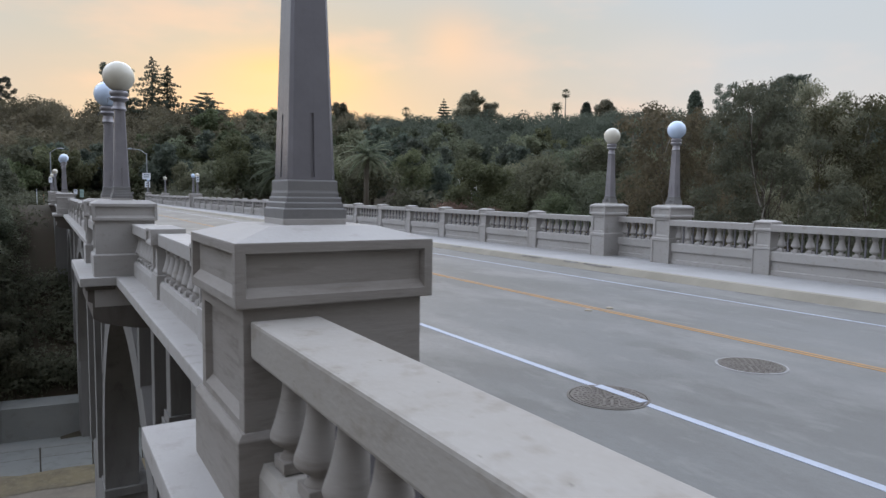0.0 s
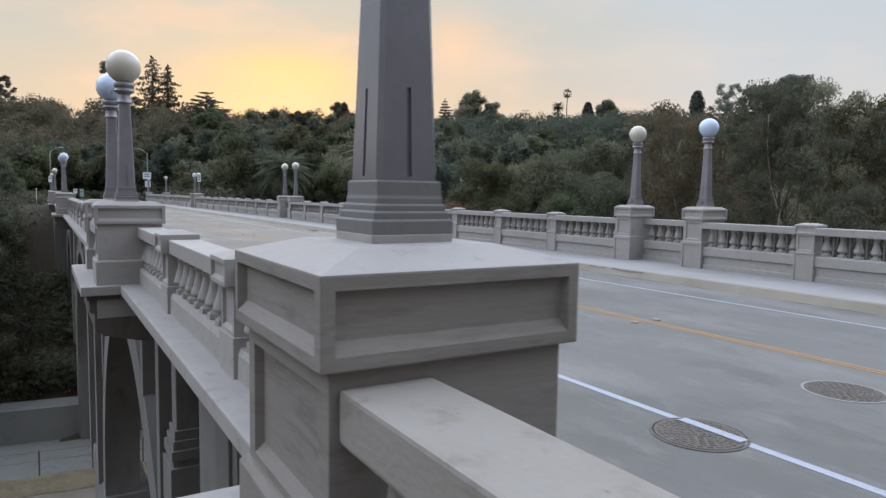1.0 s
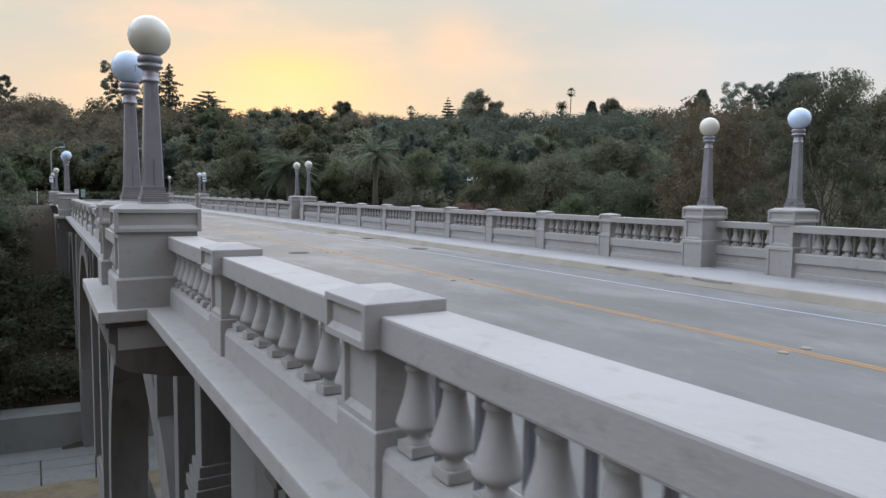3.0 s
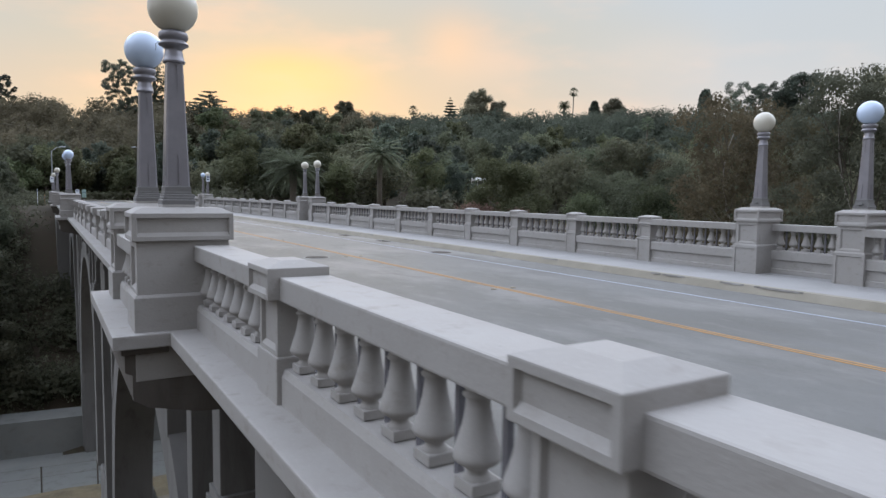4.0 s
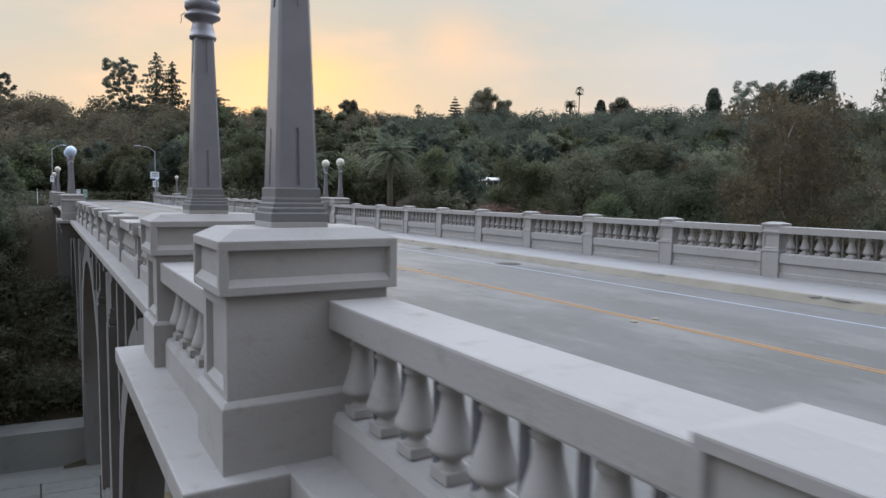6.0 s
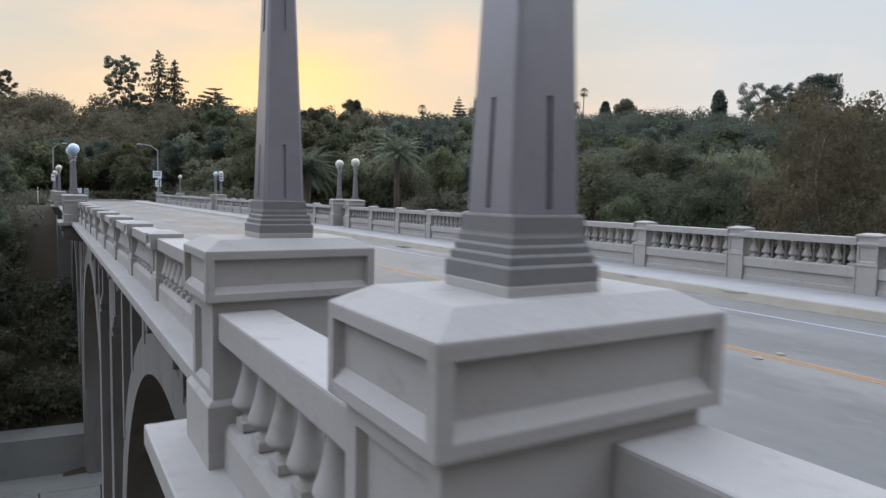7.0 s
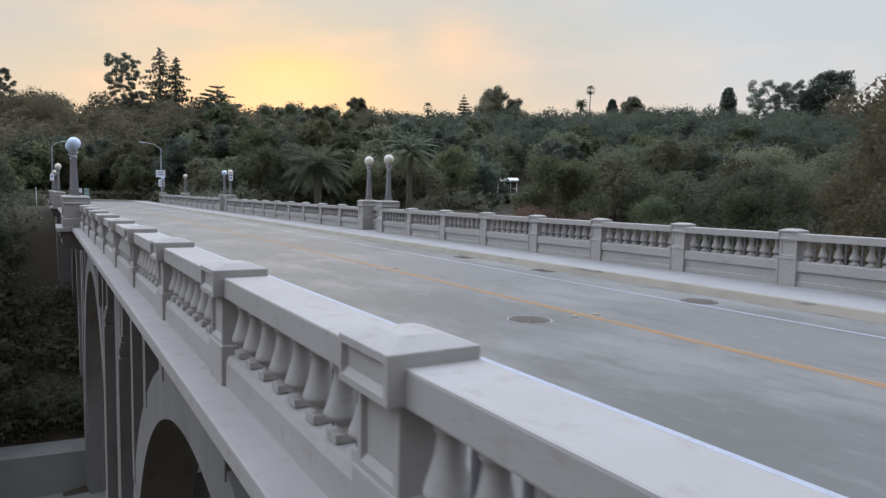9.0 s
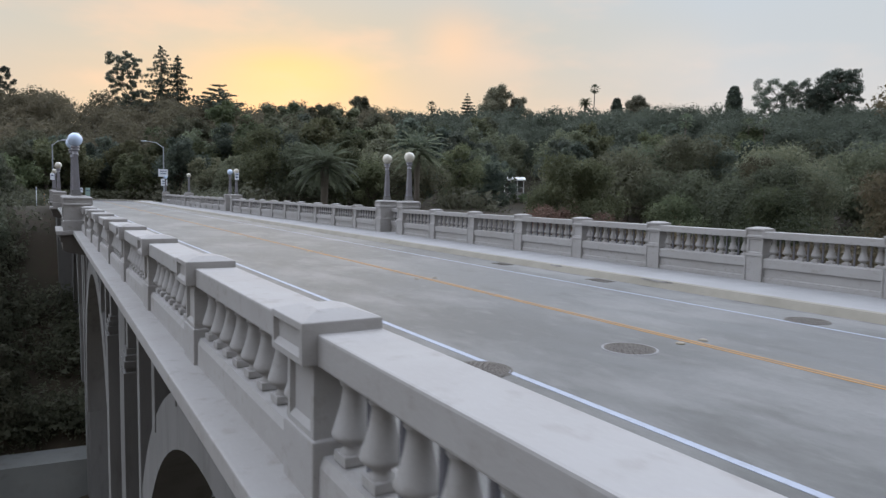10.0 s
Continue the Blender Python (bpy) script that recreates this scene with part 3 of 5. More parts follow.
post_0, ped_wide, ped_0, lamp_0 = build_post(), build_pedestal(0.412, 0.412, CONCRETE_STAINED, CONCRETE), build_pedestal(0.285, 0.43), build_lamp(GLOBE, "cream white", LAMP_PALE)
lamp_cool = build_lamp(GLOBE_COOL, "blue white", LAMP_PALE)
lamp_dark = build_lamp(GLOBE, "cream white")
dark_made = False
cool_made = False
COOL = [(0, 12.955), (1, 10.845), (0, 39.60), (0, 41.65), (1, 70.38), (1, 103.6)]
lamp_made = ped_made = post_made = wide_made = False
rng = random.Random(4)
for side in (0, 1):
    marks = [(y, 0.375 if y < 5 else 0.248, "ped") for y in PEDESTALS if y < END]
    # posts between pedestals at even steps, and back past the start
    posts = []
    for a, b in POST_ENDS:
        if side == 0 and 13 < a < 14:
            a, b = a - 0.18, b - 0.18
        n = round((b - a) / BAY)
        posts += [a + (b - a) * k / n for k in range(1, n)]
    posts += [PEDESTALS[0] - BAY * k for k in (1, 2, 3)]
    marks += [(y, 0.18, "post") for y in posts]
    marks.sort()
    for y, half, kind in marks:
        if kind == "ped":
            m = pose(side_x(PED_X if y < 5 else PED_X + 0.018, side), y, -SIDE_DROP * side, 0, 0, 180 * side)
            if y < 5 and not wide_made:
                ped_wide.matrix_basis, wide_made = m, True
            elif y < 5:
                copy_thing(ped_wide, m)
            elif not ped_made:
                ped_0.matrix_basis, ped_made = m, True
            else:
                copy_thing(ped_0, m)
            m = pose(side_x(PED_X + (0.012 if 12 < y < 14 else 0.0), side), y + (0.02 if y < 5 else -0.02 if 12 < y < 14 else 0.0), 1.527 - SIDE_DROP * side, 0, 0, 180 * side)
            if y < 5 and not dark_made:
                lamp_dark.matrix_basis, dark_made = m, True
            elif y < 5:
                copy_thing(lamp_dark, m)
            elif (side, y) in COOL and not cool_made:
                lamp_cool.matrix_basis, cool_made = m, True
            elif (side, y) in COOL:
                copy_thing(lamp_cool, m)
            elif not lamp_made:
                lamp_0.matrix_basis, lamp_made = m, True
            else:
                copy_thing(lamp_0, m)
        else:
            m = pose(side_x(RAIL_X if y > 2.8 else REFUGE_X, side), y, -SIDE_DROP * side, 0, 0, 180 * side)
            if not post_made:
                post_0.matrix_basis, post_made = m, True
            else:
                copy_thing(post_0, m)
    for (ya, ha, _), (yb, hb, _) in zip(marks, marks[1:]):
        # the refuge bays between paired pedestals stand further out
        build_bay(ya + ha, yb - hb, side, REFUGE_X if yb < 2.9 or (yb - ya) < 2.2 else RAIL_X)


# ---- under the deck: corbels, piers, arches, columns ----
def arch_point(c, half, rise, spring, a):
    return c + half * math.cos(a), spring + rise * math.sin(a)


def build_arch(yc, half, x0, x1):
    """An open-spandrel rib: outer curve and inner curve of a tall ellipse, thicker at its feet."""
    spring, n = -13.0, 44
    outer = [arch_point(yc, half, 11.3, spring, math.pi * i / n) for i in range(n + 1)]
    inner = [arch_point(yc, half - 1.25, 10.2, spring, math.pi * i / n) for i in range(n + 1)]
    bm = bmesh.new()
    rows = []
    for x in (x0, x1):
        rows.append(([bm.verts.new((x, *p)) for p in outer], [bm.verts.new((x, *p)) for p in inner]))
    (oa, ia), (ob_, ib) = rows
    for i in range(n):
        bm.faces.new((oa[i], oa[i + 1], ia[i + 1], ia[i]))
        bm.faces.new((ob_[i + 1], ob_[i], ib[i], ib[i + 1]))
        bm.faces.new((oa[i + 1], oa[i], ob_[i], ob_[i + 1]))
        bm.faces.new((ia[i], ia[i + 1], ib[i + 1], ib[i]))
    for i in (0, n):
        bm.faces.new((oa[i], ia[i], ib[i], ob_[i]) if i == 0 else (ia[i], oa[i], ob_[i], ib[i]))
    bmesh.ops.recalc_face_normals(bm, faces=bm.faces[:])
    return bm


RIB = (2.0, 3.5)
for side in (0, 1):
    for yc in (-2.7, 26.0, 54.7, 79.5):
        half = 10.5 if yc < 70 else 7.5
        x0, x1 = span(*RIB, side)
        a = tagged(thing("bridge_arch"), "tall weathered concrete arch rib with spandrel columns", "arch", "bridge arches")
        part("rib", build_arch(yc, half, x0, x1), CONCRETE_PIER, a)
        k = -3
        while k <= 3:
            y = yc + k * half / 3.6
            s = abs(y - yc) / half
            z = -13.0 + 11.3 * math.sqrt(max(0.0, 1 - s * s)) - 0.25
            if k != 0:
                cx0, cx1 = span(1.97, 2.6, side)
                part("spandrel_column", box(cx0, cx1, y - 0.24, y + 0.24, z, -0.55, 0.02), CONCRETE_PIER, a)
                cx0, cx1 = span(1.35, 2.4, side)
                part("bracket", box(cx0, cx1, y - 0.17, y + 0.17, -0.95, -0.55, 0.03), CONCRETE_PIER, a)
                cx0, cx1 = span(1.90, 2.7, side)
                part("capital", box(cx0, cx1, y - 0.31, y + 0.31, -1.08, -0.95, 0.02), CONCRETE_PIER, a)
            k += 1
    for y, wide in PIERS:
        p = tagged(thing("bridge_pier"), "tall concrete bridge pier with stepped pilaster edges and a foot block", "pier", "bridge piers")
        for x0, x1, h in ((2.28, 3.8, wide / 2 + 0.35), (2.22, 3.7, wide / 2 + 0.12), (2.16, 3.6, wide / 2 - 0.12), (2.10, 3.4, wide / 2 - 0.4)):
            xa, xb = span(x0, x1, side)
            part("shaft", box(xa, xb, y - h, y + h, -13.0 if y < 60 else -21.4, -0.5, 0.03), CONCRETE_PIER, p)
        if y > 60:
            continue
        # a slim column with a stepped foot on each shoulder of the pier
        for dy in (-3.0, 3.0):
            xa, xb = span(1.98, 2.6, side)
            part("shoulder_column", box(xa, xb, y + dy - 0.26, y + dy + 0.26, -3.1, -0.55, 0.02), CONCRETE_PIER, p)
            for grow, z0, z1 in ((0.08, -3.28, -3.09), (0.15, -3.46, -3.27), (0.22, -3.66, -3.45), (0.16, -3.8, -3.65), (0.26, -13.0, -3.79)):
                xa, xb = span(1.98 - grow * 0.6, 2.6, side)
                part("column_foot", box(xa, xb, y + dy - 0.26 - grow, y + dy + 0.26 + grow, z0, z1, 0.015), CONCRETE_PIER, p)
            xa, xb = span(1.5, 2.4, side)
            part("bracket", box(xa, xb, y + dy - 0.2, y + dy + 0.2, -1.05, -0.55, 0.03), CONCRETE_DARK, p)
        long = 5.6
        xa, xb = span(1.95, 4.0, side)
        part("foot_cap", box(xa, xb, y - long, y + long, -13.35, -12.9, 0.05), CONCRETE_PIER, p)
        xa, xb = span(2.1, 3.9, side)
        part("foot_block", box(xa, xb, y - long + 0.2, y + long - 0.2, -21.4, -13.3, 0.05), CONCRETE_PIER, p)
    for y, wide in PIERS:
        # corbels that carry the pedestal bay
        for y0, y1 in [b for b in BUMPS if b[0] < y < b[1]]:
            c = tagged(thing("corbel"), "stepped concrete corbel under the pedestal bay", "corbel", "corbels")
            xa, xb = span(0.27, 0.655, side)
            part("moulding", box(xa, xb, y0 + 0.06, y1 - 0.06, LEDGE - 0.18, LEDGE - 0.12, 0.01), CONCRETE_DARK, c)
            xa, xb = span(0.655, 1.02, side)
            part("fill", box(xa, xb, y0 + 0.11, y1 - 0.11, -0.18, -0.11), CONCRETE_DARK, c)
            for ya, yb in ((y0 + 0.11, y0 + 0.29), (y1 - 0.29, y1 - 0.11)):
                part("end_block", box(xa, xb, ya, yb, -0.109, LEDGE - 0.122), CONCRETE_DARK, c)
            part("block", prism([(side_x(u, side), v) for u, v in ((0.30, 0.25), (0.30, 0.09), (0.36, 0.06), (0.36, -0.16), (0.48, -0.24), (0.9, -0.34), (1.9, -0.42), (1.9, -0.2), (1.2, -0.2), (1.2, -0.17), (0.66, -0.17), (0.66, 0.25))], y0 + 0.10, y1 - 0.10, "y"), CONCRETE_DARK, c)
for yc in (-2.7, 26.0, 54.7):
    for dy, z in ((-9.0, -8.0), (9.0, -8.0), (0.0, -2.6)):
        tagged(part("cross_beam", box(RIB[1] - 0.05, 2 * MID - RIB[1] + 0.05, yc + dy - 0.35, yc + dy + 0.35, z, z + 0.9, 0.03), CONCRETE_PIER), "concrete cross beam between the arch ribs", "beam", "cross beams", "structure")
tagged(part("abutment", box(0.9, 2 * MID - 0.9, 88.5, 118, -14, -0.56), CONCRETE_PIER), "concrete abutment at the bridge's end", "abutment", kind="structure")


# ---- road furniture ----
def manhole(x, y, r, label):
    t = tagged(thing("manhole_cover", x, y, 0.0), label, "manhole cover", "manhole covers")
    part("frame", lathe([(r + 0.03, 0.0), (r + 0.03, 0.006), (r + 0.01, 0.008), (r + 0.01, 0.0)], 40), WALKWAY if abs(x - 5.85) < 0.02 else IRON, t, "cast ring round the cover")
    bm = lathe([(r, 0.0), (r, 0.009)], 40)
    # rings of raised studs
    for k in range(1, 8):
        rr = r * k / 8.0
        studs = max(5, round(2 * math.pi * rr / 0.062))
        for i in range(studs):
            a = 2 * math.pi * (i + 0.5 * (k % 2)) / studs
            w = 0.66 * math.pi / studs
            low, high = [[bm.verts.new(((rr + dr * f) * math.cos(a + w * g * f), (rr + dr * f) * math.sin(a + w * g * f), z)) for dr, g in ((-0.013, -1), (0.013, -1), (0.013, 1), (-0.013, 1))] for f, z in ((1, 0.0085), (0.8, 0.0145))]
            bm.faces.new(high)
            for p in range(4):
                bm.faces.new((low[p], low[(p + 1) % 4], high[(p + 1) % 4], high[p]))
    bmesh.ops.recalc_face_normals(bm, faces=bm.faces[:])
    part("cover", bm, IRON, t)
    return t


manhole(3.79, 3.93, 0.31, "dark cast iron manhole cover crossed by the white line")
manhole(5.84, 4.0, 0.31, "grey cast iron manhole cover with rings of studs")
manhole(3.72, 20.88, 0.30, "dark cast iron manhole cover beside the white line")
manhole(5.84, 20.85, 0.30, "grey cast iron manhole cover in a pale ring")
manhole(9.70, 20.95, 0.29, "dark cast iron manhole cover beside the far edge line")
tagged(part("paint_patch", box(3.88, 3.97, 3.66, 4.19, 0.0145, 0.016), WHITE_PAINT), "worn white line painted across a manhole cover", "road marking", kind="structure")
marker_0 = None
for k in range(-1, 15):
    for x in (6.63, 7.06):
        m = pose(x, 7.16 + 6.8 * k, 0)
        if marker_0 is None:
            bm = lathe([(0.06, 0.0), (0.052, 0.012), (0.03, 0.021), (0.01, 0.023)], 12)
            marker_0 = tagged(part("road_marker", bm, CERAMIC, smooth=True), "small round ceramic road marker by the centre line", "road marker", "road markers")
            marker_0.matrix_basis = m
        else:
            copy_thing(marker_0, m)

# dirt along the kerbs, and the drain inlets by the far one
for side in (1,):
    x0, x1 = span(3.14, 3.19, side)
    strip("gutter_dirt", x0, x1, -12, 118, 0.003, GUTTER, road, "dark dirt line along the kerb")


# chips and cracks along the kerb's worn edge
for k, (y, long, wide) in enumerate(((10.6, 0.9, 0.035), (11.7, 0.5, 0.03), (13.0, 0.55, 0.04), (13.6, 0.25, 0.05), (16.8, 0.6, 0.03), (19.4, 0.35, 0.03), (24.2, 0.8, 0.03), (27.5, 0.4, 0.035))):
    n = 9
    ring = [(2 * MID - 3.022 + wide * (0.3 + 0.7 * abs(noise.noise((y, i * 0.7, 2.0)))) * math.sin(math.pi * i / (n - 1)), y + long * i / (n - 1)) for i in range(n)]
    low = [(2 * MID - 3.026 - 0.6 * wide * math.sin(math.pi * i / (n - 1)), y + long * i / (n - 1)) for i in range(n)]
    bm = bmesh.new()
    za, zb = WALK + 0.007, WALK - 0.022
    top = [bm.verts.new((p[0], p[1], za)) for p in ring]
    edge = [bm.verts.new((2 * MID - 3.018, p[1], za)) for p in low]
    foot = [bm.verts.new((p[0] - 0.012, p[1], zb)) for p in low]
    for i in range(n - 1):
        bm.faces.new((edge[i], edge[i + 1], top[i + 1], top[i]))
        bm.faces.new((foot[i], foot[i + 1], edge[i + 1], edge[i]))
    bmesh.ops.recalc_face_normals(bm, faces=bm.faces[:])
    part("kerb_chip", bm, GUTTER, kerb, "dark broken edge of the kerb")


def drain(y):
    t = tagged(thing("drain_inlet", 2 * MID - 3.42, y, 0.0), "dark cast iron drain inlet beside the kerb", "drain", "drain inlets")
    part("frame", box(-0.17, 0.17, -0.30, 0.30, 0.0, 0.007), IRON, t)
    for k in range(7):
        part("bar", box(-0.14, 0.14, -0.255 + 0.08 * k, -0.225 + 0.08 * k, 0.007, 0.014), IRON, t)
    return t


drain(25.8)
drain(29.4)


# ---- ground: ravine floor, channel, hillsides ----
def ease(a, b, x):
    t = min(max((x - a) / (b - a), 0.0), 1.0)
    return t * t * (3 - 2 * t)


def across(x, y):
    yy = y + 0.2 * x
    return math.hypot(max(yy, 0.0), 0.75 * max(x, 0.0))


def ground_z(x, y):
    q = across(x, y)
    near = y + 0.12 * x
    side_w = ease(16, 30, x)
    bank_z = -21.1 + 2.9 * ease(70.0, 71.4, near) + 17.8 * ease(71.2, 104, near)
    z = bank_z + side_w * (-18.5 + 3.0 * ease(65.8, 67.2, q) + 15.1 * ease(67, 104, q) - bank_z) + (20 - 1.0 * ease(35, 75, x) + 3 * ease(90, 180, x)) * ease(118 + 24 * (1 - ease(10, 40, x)), 240, q)
    back = ease(-18, -60, y + 0.1 * x)
    z += back * 19.0
    rough = ease(66, 90, q) * (1 - ease(-4, -1, x) * (1 - ease(14, 18, x)) * (1 - ease(125, 140, y)))
    return z + rough * 1.3 * noise.noise((x * 0.06, y * 0.06, 0.3))


def build_ground():
    xs = [-2500, -900, -400] + [-200 + 5 * i for i in range(111)] + [480, 700, 1200, 2500]
    ys = [-2500, -700, -250] + [-100 + 5 * i for i in range(91)] + [480, 800, 2500]
    ys = sorted(set(ys + [61, 62, 63, 64, 66, 67, 68]))
    verts = [(x, y, ground_z(x, y)) for y in ys for x in xs]
    w = len(xs)
    faces = [(j * w + i, j * w + i + 1, (j + 1) * w + i + 1, (j + 1) * w + i) for j in range(len(ys) - 1) for i in range(w - 1)]
    me = bpy.data.meshes.new("ground")
    me.from_pydata(verts, [], faces)
    me.materials.append(SOIL)
    for p in me.polygons:
        p.use_smooth = True
    return tagged(new("ground", me), "dry brown hillside soil falling into a ravine", "ground", kind="structure")


build_ground()


def wall_y(x):
    return 69.0 - 0.12 * x


chan = tagged(thing("flood_channel"), "concrete flood channel with a pale retaining wall", "channel", kind="structure")
part("floor_slab", loft([[(x, wall_y(x) - 8.6, -20.98), (x, wall_y(x), -20.98), (x, wall_y(x), -21.3), (x, wall_y(x) - 8.6, -21.3)] for x in (-60, 22)]), CHANNEL, chan)
for k in range(12):
    xa, xb = -60 + 7 * k + 0.02, -60 + 7 * k + 6.98
    bm = loft([[(x, wall_y(x), -21.2), (x, wall_y(x) + 0.4, -18.05), (x, wall_y(x) + 3.2, -18.0), (x, wall_y(x) + 3.4, -21.2)] for x in (xa, xb)])
    bmesh.ops.recalc_face_normals(bm, faces=bm.faces[:])
    part("wall_panel", bm, CHANNEL, chan)


def build_bank():
    """A low uneven rim of dry grass, with a sandy track on its near side."""
    xs = [-60 + 1.6 * i for i in range(52)]
    rows = [(-8.4, -21.0), (-8.9, -20.72), (-9.7, -20.66), (-11.0, -20.85), (-12.2, -20.95)]
    verts = []
    for dy, z in rows:
        for x in xs:
            verts.append((x, wall_y(x) + dy + 0.5 * noise.noise((x * 0.3, dy, 0.0)), z + (0.16 * noise.noise((x * 0.5, dy * 0.7, 4.0)) if z > -20.9 else 0.0)))
    w = len(xs)
    me = bpy.data.meshes.new("bank")
    me.from_pydata(verts, [], [(j * w + i, j * w + i + 1, (j + 1) * w + i + 1, (j + 1) * w + i) for j in range(len(rows) - 1) for i in range(w - 1)])
    me.materials.append(GRASS_DRY)
    return tagged(new("bank", me), "dry grass bank along the channel", "bank", kind="structure")


build_bank()
track = loft([[(x, wall_y(x) - 11.8, -20.99), (x, wall_y(x) - 34, -20.99), (x, wall_y(x) - 34, -21.3), (x, wall_y(x) - 11.8, -21.3)] for x in (-60, -30, 0, 22)])
bmesh.ops.recalc_face_normals(track, faces=track.faces[:])
tagged(part("sandy_track", track, SAND), "pale sandy track on the ravine floor", "track", kind="structure")

fence = tagged(thing("wire_fence"), "thin steel post fence along the channel", "fence")
for k in range(10):
    x = -19.5 + 3.7 * k
    bm = lathe([(0.06, 0), (0.06, 2.1), (0.02, 2.13)], 6, x, wall_y(x) - 8.5, -21.0)
    part("post", bm, IRON, fence)
for z in (-19.7, -18.95):
    part("wire", tube([(-19.5, wall_y(-19.5) - 8.5, z), (13.8, wall_y(13.8) - 8.5, z)], [0.012, 0.012], 4), IRON, fence)


# ---- the road past the bridge ----
def ribbon(points, half, z, thick):
    rings = []
    for i, p in enumerate(points):
        a, b = points[max(i - 1, 0)], points[min(i + 1, len(points) - 1)]
        d = Vector((b[0] - a[0], b[1] - a[1])).normalized()
        n = Vector((d.y, -d.x)) * half
        rings.append([(p[0] - n.x, p[1] - n.y, z), (p[0] - n.x, p[1] - n.y, z - thick), (p[0] + n.x, p[1] + n.y, z - thick), (p[0] + n.x, p[1] + n.y, z)])
    bm = loft(rings)
    bmesh.ops.recalc_face_normals(bm, faces=bm.faces[:])
    return bm


turn = [(MID - 16 * (1 - math.cos(a)), 117.5 + 16 * math.sin(a)) for a in [i * math.pi / 24 for i in range(13)]] + [(-40, 134.5), (-90, 140)]
tagged(part("hill_road", ribbon(turn, 5.2, -0.012, 0.5), ASPHALT), "dark asphalt road bending away past the bridge", "road", kind="structure")
tagged(part("far_kerb", ribbon([(p[0] + 6.0 * (1 - ease(0, 12, i)), p[1] + 6.0 * ease(0, 12, i)) for i, p in enumerate(turn)], 0.8, 0.14, 0.6), KERB), "pale kerb round the road's bend", "kerb", kind="structure")


# ---- plants ----
def leaves(rnd, centres, count, size, slim=0.55, droop=0.0, shell=0.55):
    """Leaf clumps as small bent cards in and on ellipsoids: (x, y, z, rx, ry, rz). Gives verts and faces."""
    c = np.array(centres, float)
    wgt = (c[:, 3] * c[:, 4] + c[:, 3] * c[:, 5] + c[:, 4] * c[:, 5])
    pick = rnd.choice(len(c), count, p=wgt / wgt.sum())
    d = rnd.normal(size=(count, 3))
    d /= np.linalg.norm(d, axis=1)[:, None]
    rad = shell + (1.06 - shell) * rnd.random(count) ** 0.6
    base = c[pick, :3] + d * c[pick, 3:] * rad[:, None]
    nrm = d * 0.6 + rnd.normal(size=(count, 3)) * 0.55 + np.array((0, 0, 0.40))
    nrm /= np.linalg.norm(nrm, axis=1)[:, None]
    u = np.cross(nrm, rnd.normal(size=(count, 3)))
    u /= np.linalg.norm(u, axis=1)[:, None]
    u[:, 2] -= droop
    v = np.cross(nrm, u)
    s = size * (0.6 + 0.8 * rnd.random(count))[:, None]
    tri = np.stack([base - u * s * 0.8 - v * s * slim, base + u * s * 0.9, base - u * s * 0.5 + v * s * slim * 1.2], 1).reshape(-1, 3)
    return tri, np.arange(count * 3).reshape(-1, 3)


def core(rnd, centres, count, size):
    """Larger leaf sprays deep inside the clumps, so that a crown is dense."""
    inner = [(x, y, z, rx * 0.78, ry * 0.78, rz * 0.78) for x, y, z, rx, ry, rz in centres]
    return leaves(rnd, inner, count, size, 0.8, 0.0, 0.25)


def mesh_from(name, mat, *sets):
    verts, faces, n = [], [], 0
    for v, f in sets:
        verts += v.tolist()
        faces += (f + n).tolist()
        n += len(v)
    me = bpy.data.meshes.new(name)
    me.from_pydata(verts, [], faces)
    me.materials.append(mat)
    return me


def plant(name, label, trunk_bm, bark, crown_me, group="trees", category="tree"):
    t = tagged(thing(name), label, category, group)
    part("trunk", trunk_bm, bark, t, smooth=True)
    ob = new("crown", crown_me)
    ob.parent = t
    return t


def limbs(rnd, height, r, targets, lean=0.0):
    """A tapered trunk with limbs toward the clumps."""
    top = height * 0.6
    pts = [(lean * s * s * height * 0.1 + 0.12 * r * rnd.normal(), 0.12 * r * rnd.normal(), s * top) for s in (0, 0.25, 0.5, 0.75, 1)]
    bm = tube([(0, 0, -1.5)] + pts, [r * 1.4, r * 1.25, r, r * 0.85, r * 0.7, r * 0.5], 7)
    for x, y, z in targets:
        k = rnd.integers(2, 5)
        a = Vector(pts[k])
        b = Vector((x, y, z))
        m = a.lerp(b, 0.5) + Vector((0, 0, -0.05 * height + 0.05 * height * rnd.normal()))
        tube([a, m, b], [r * 0.42, r * 0.28, r * 0.08], 5, bm)
    return bm


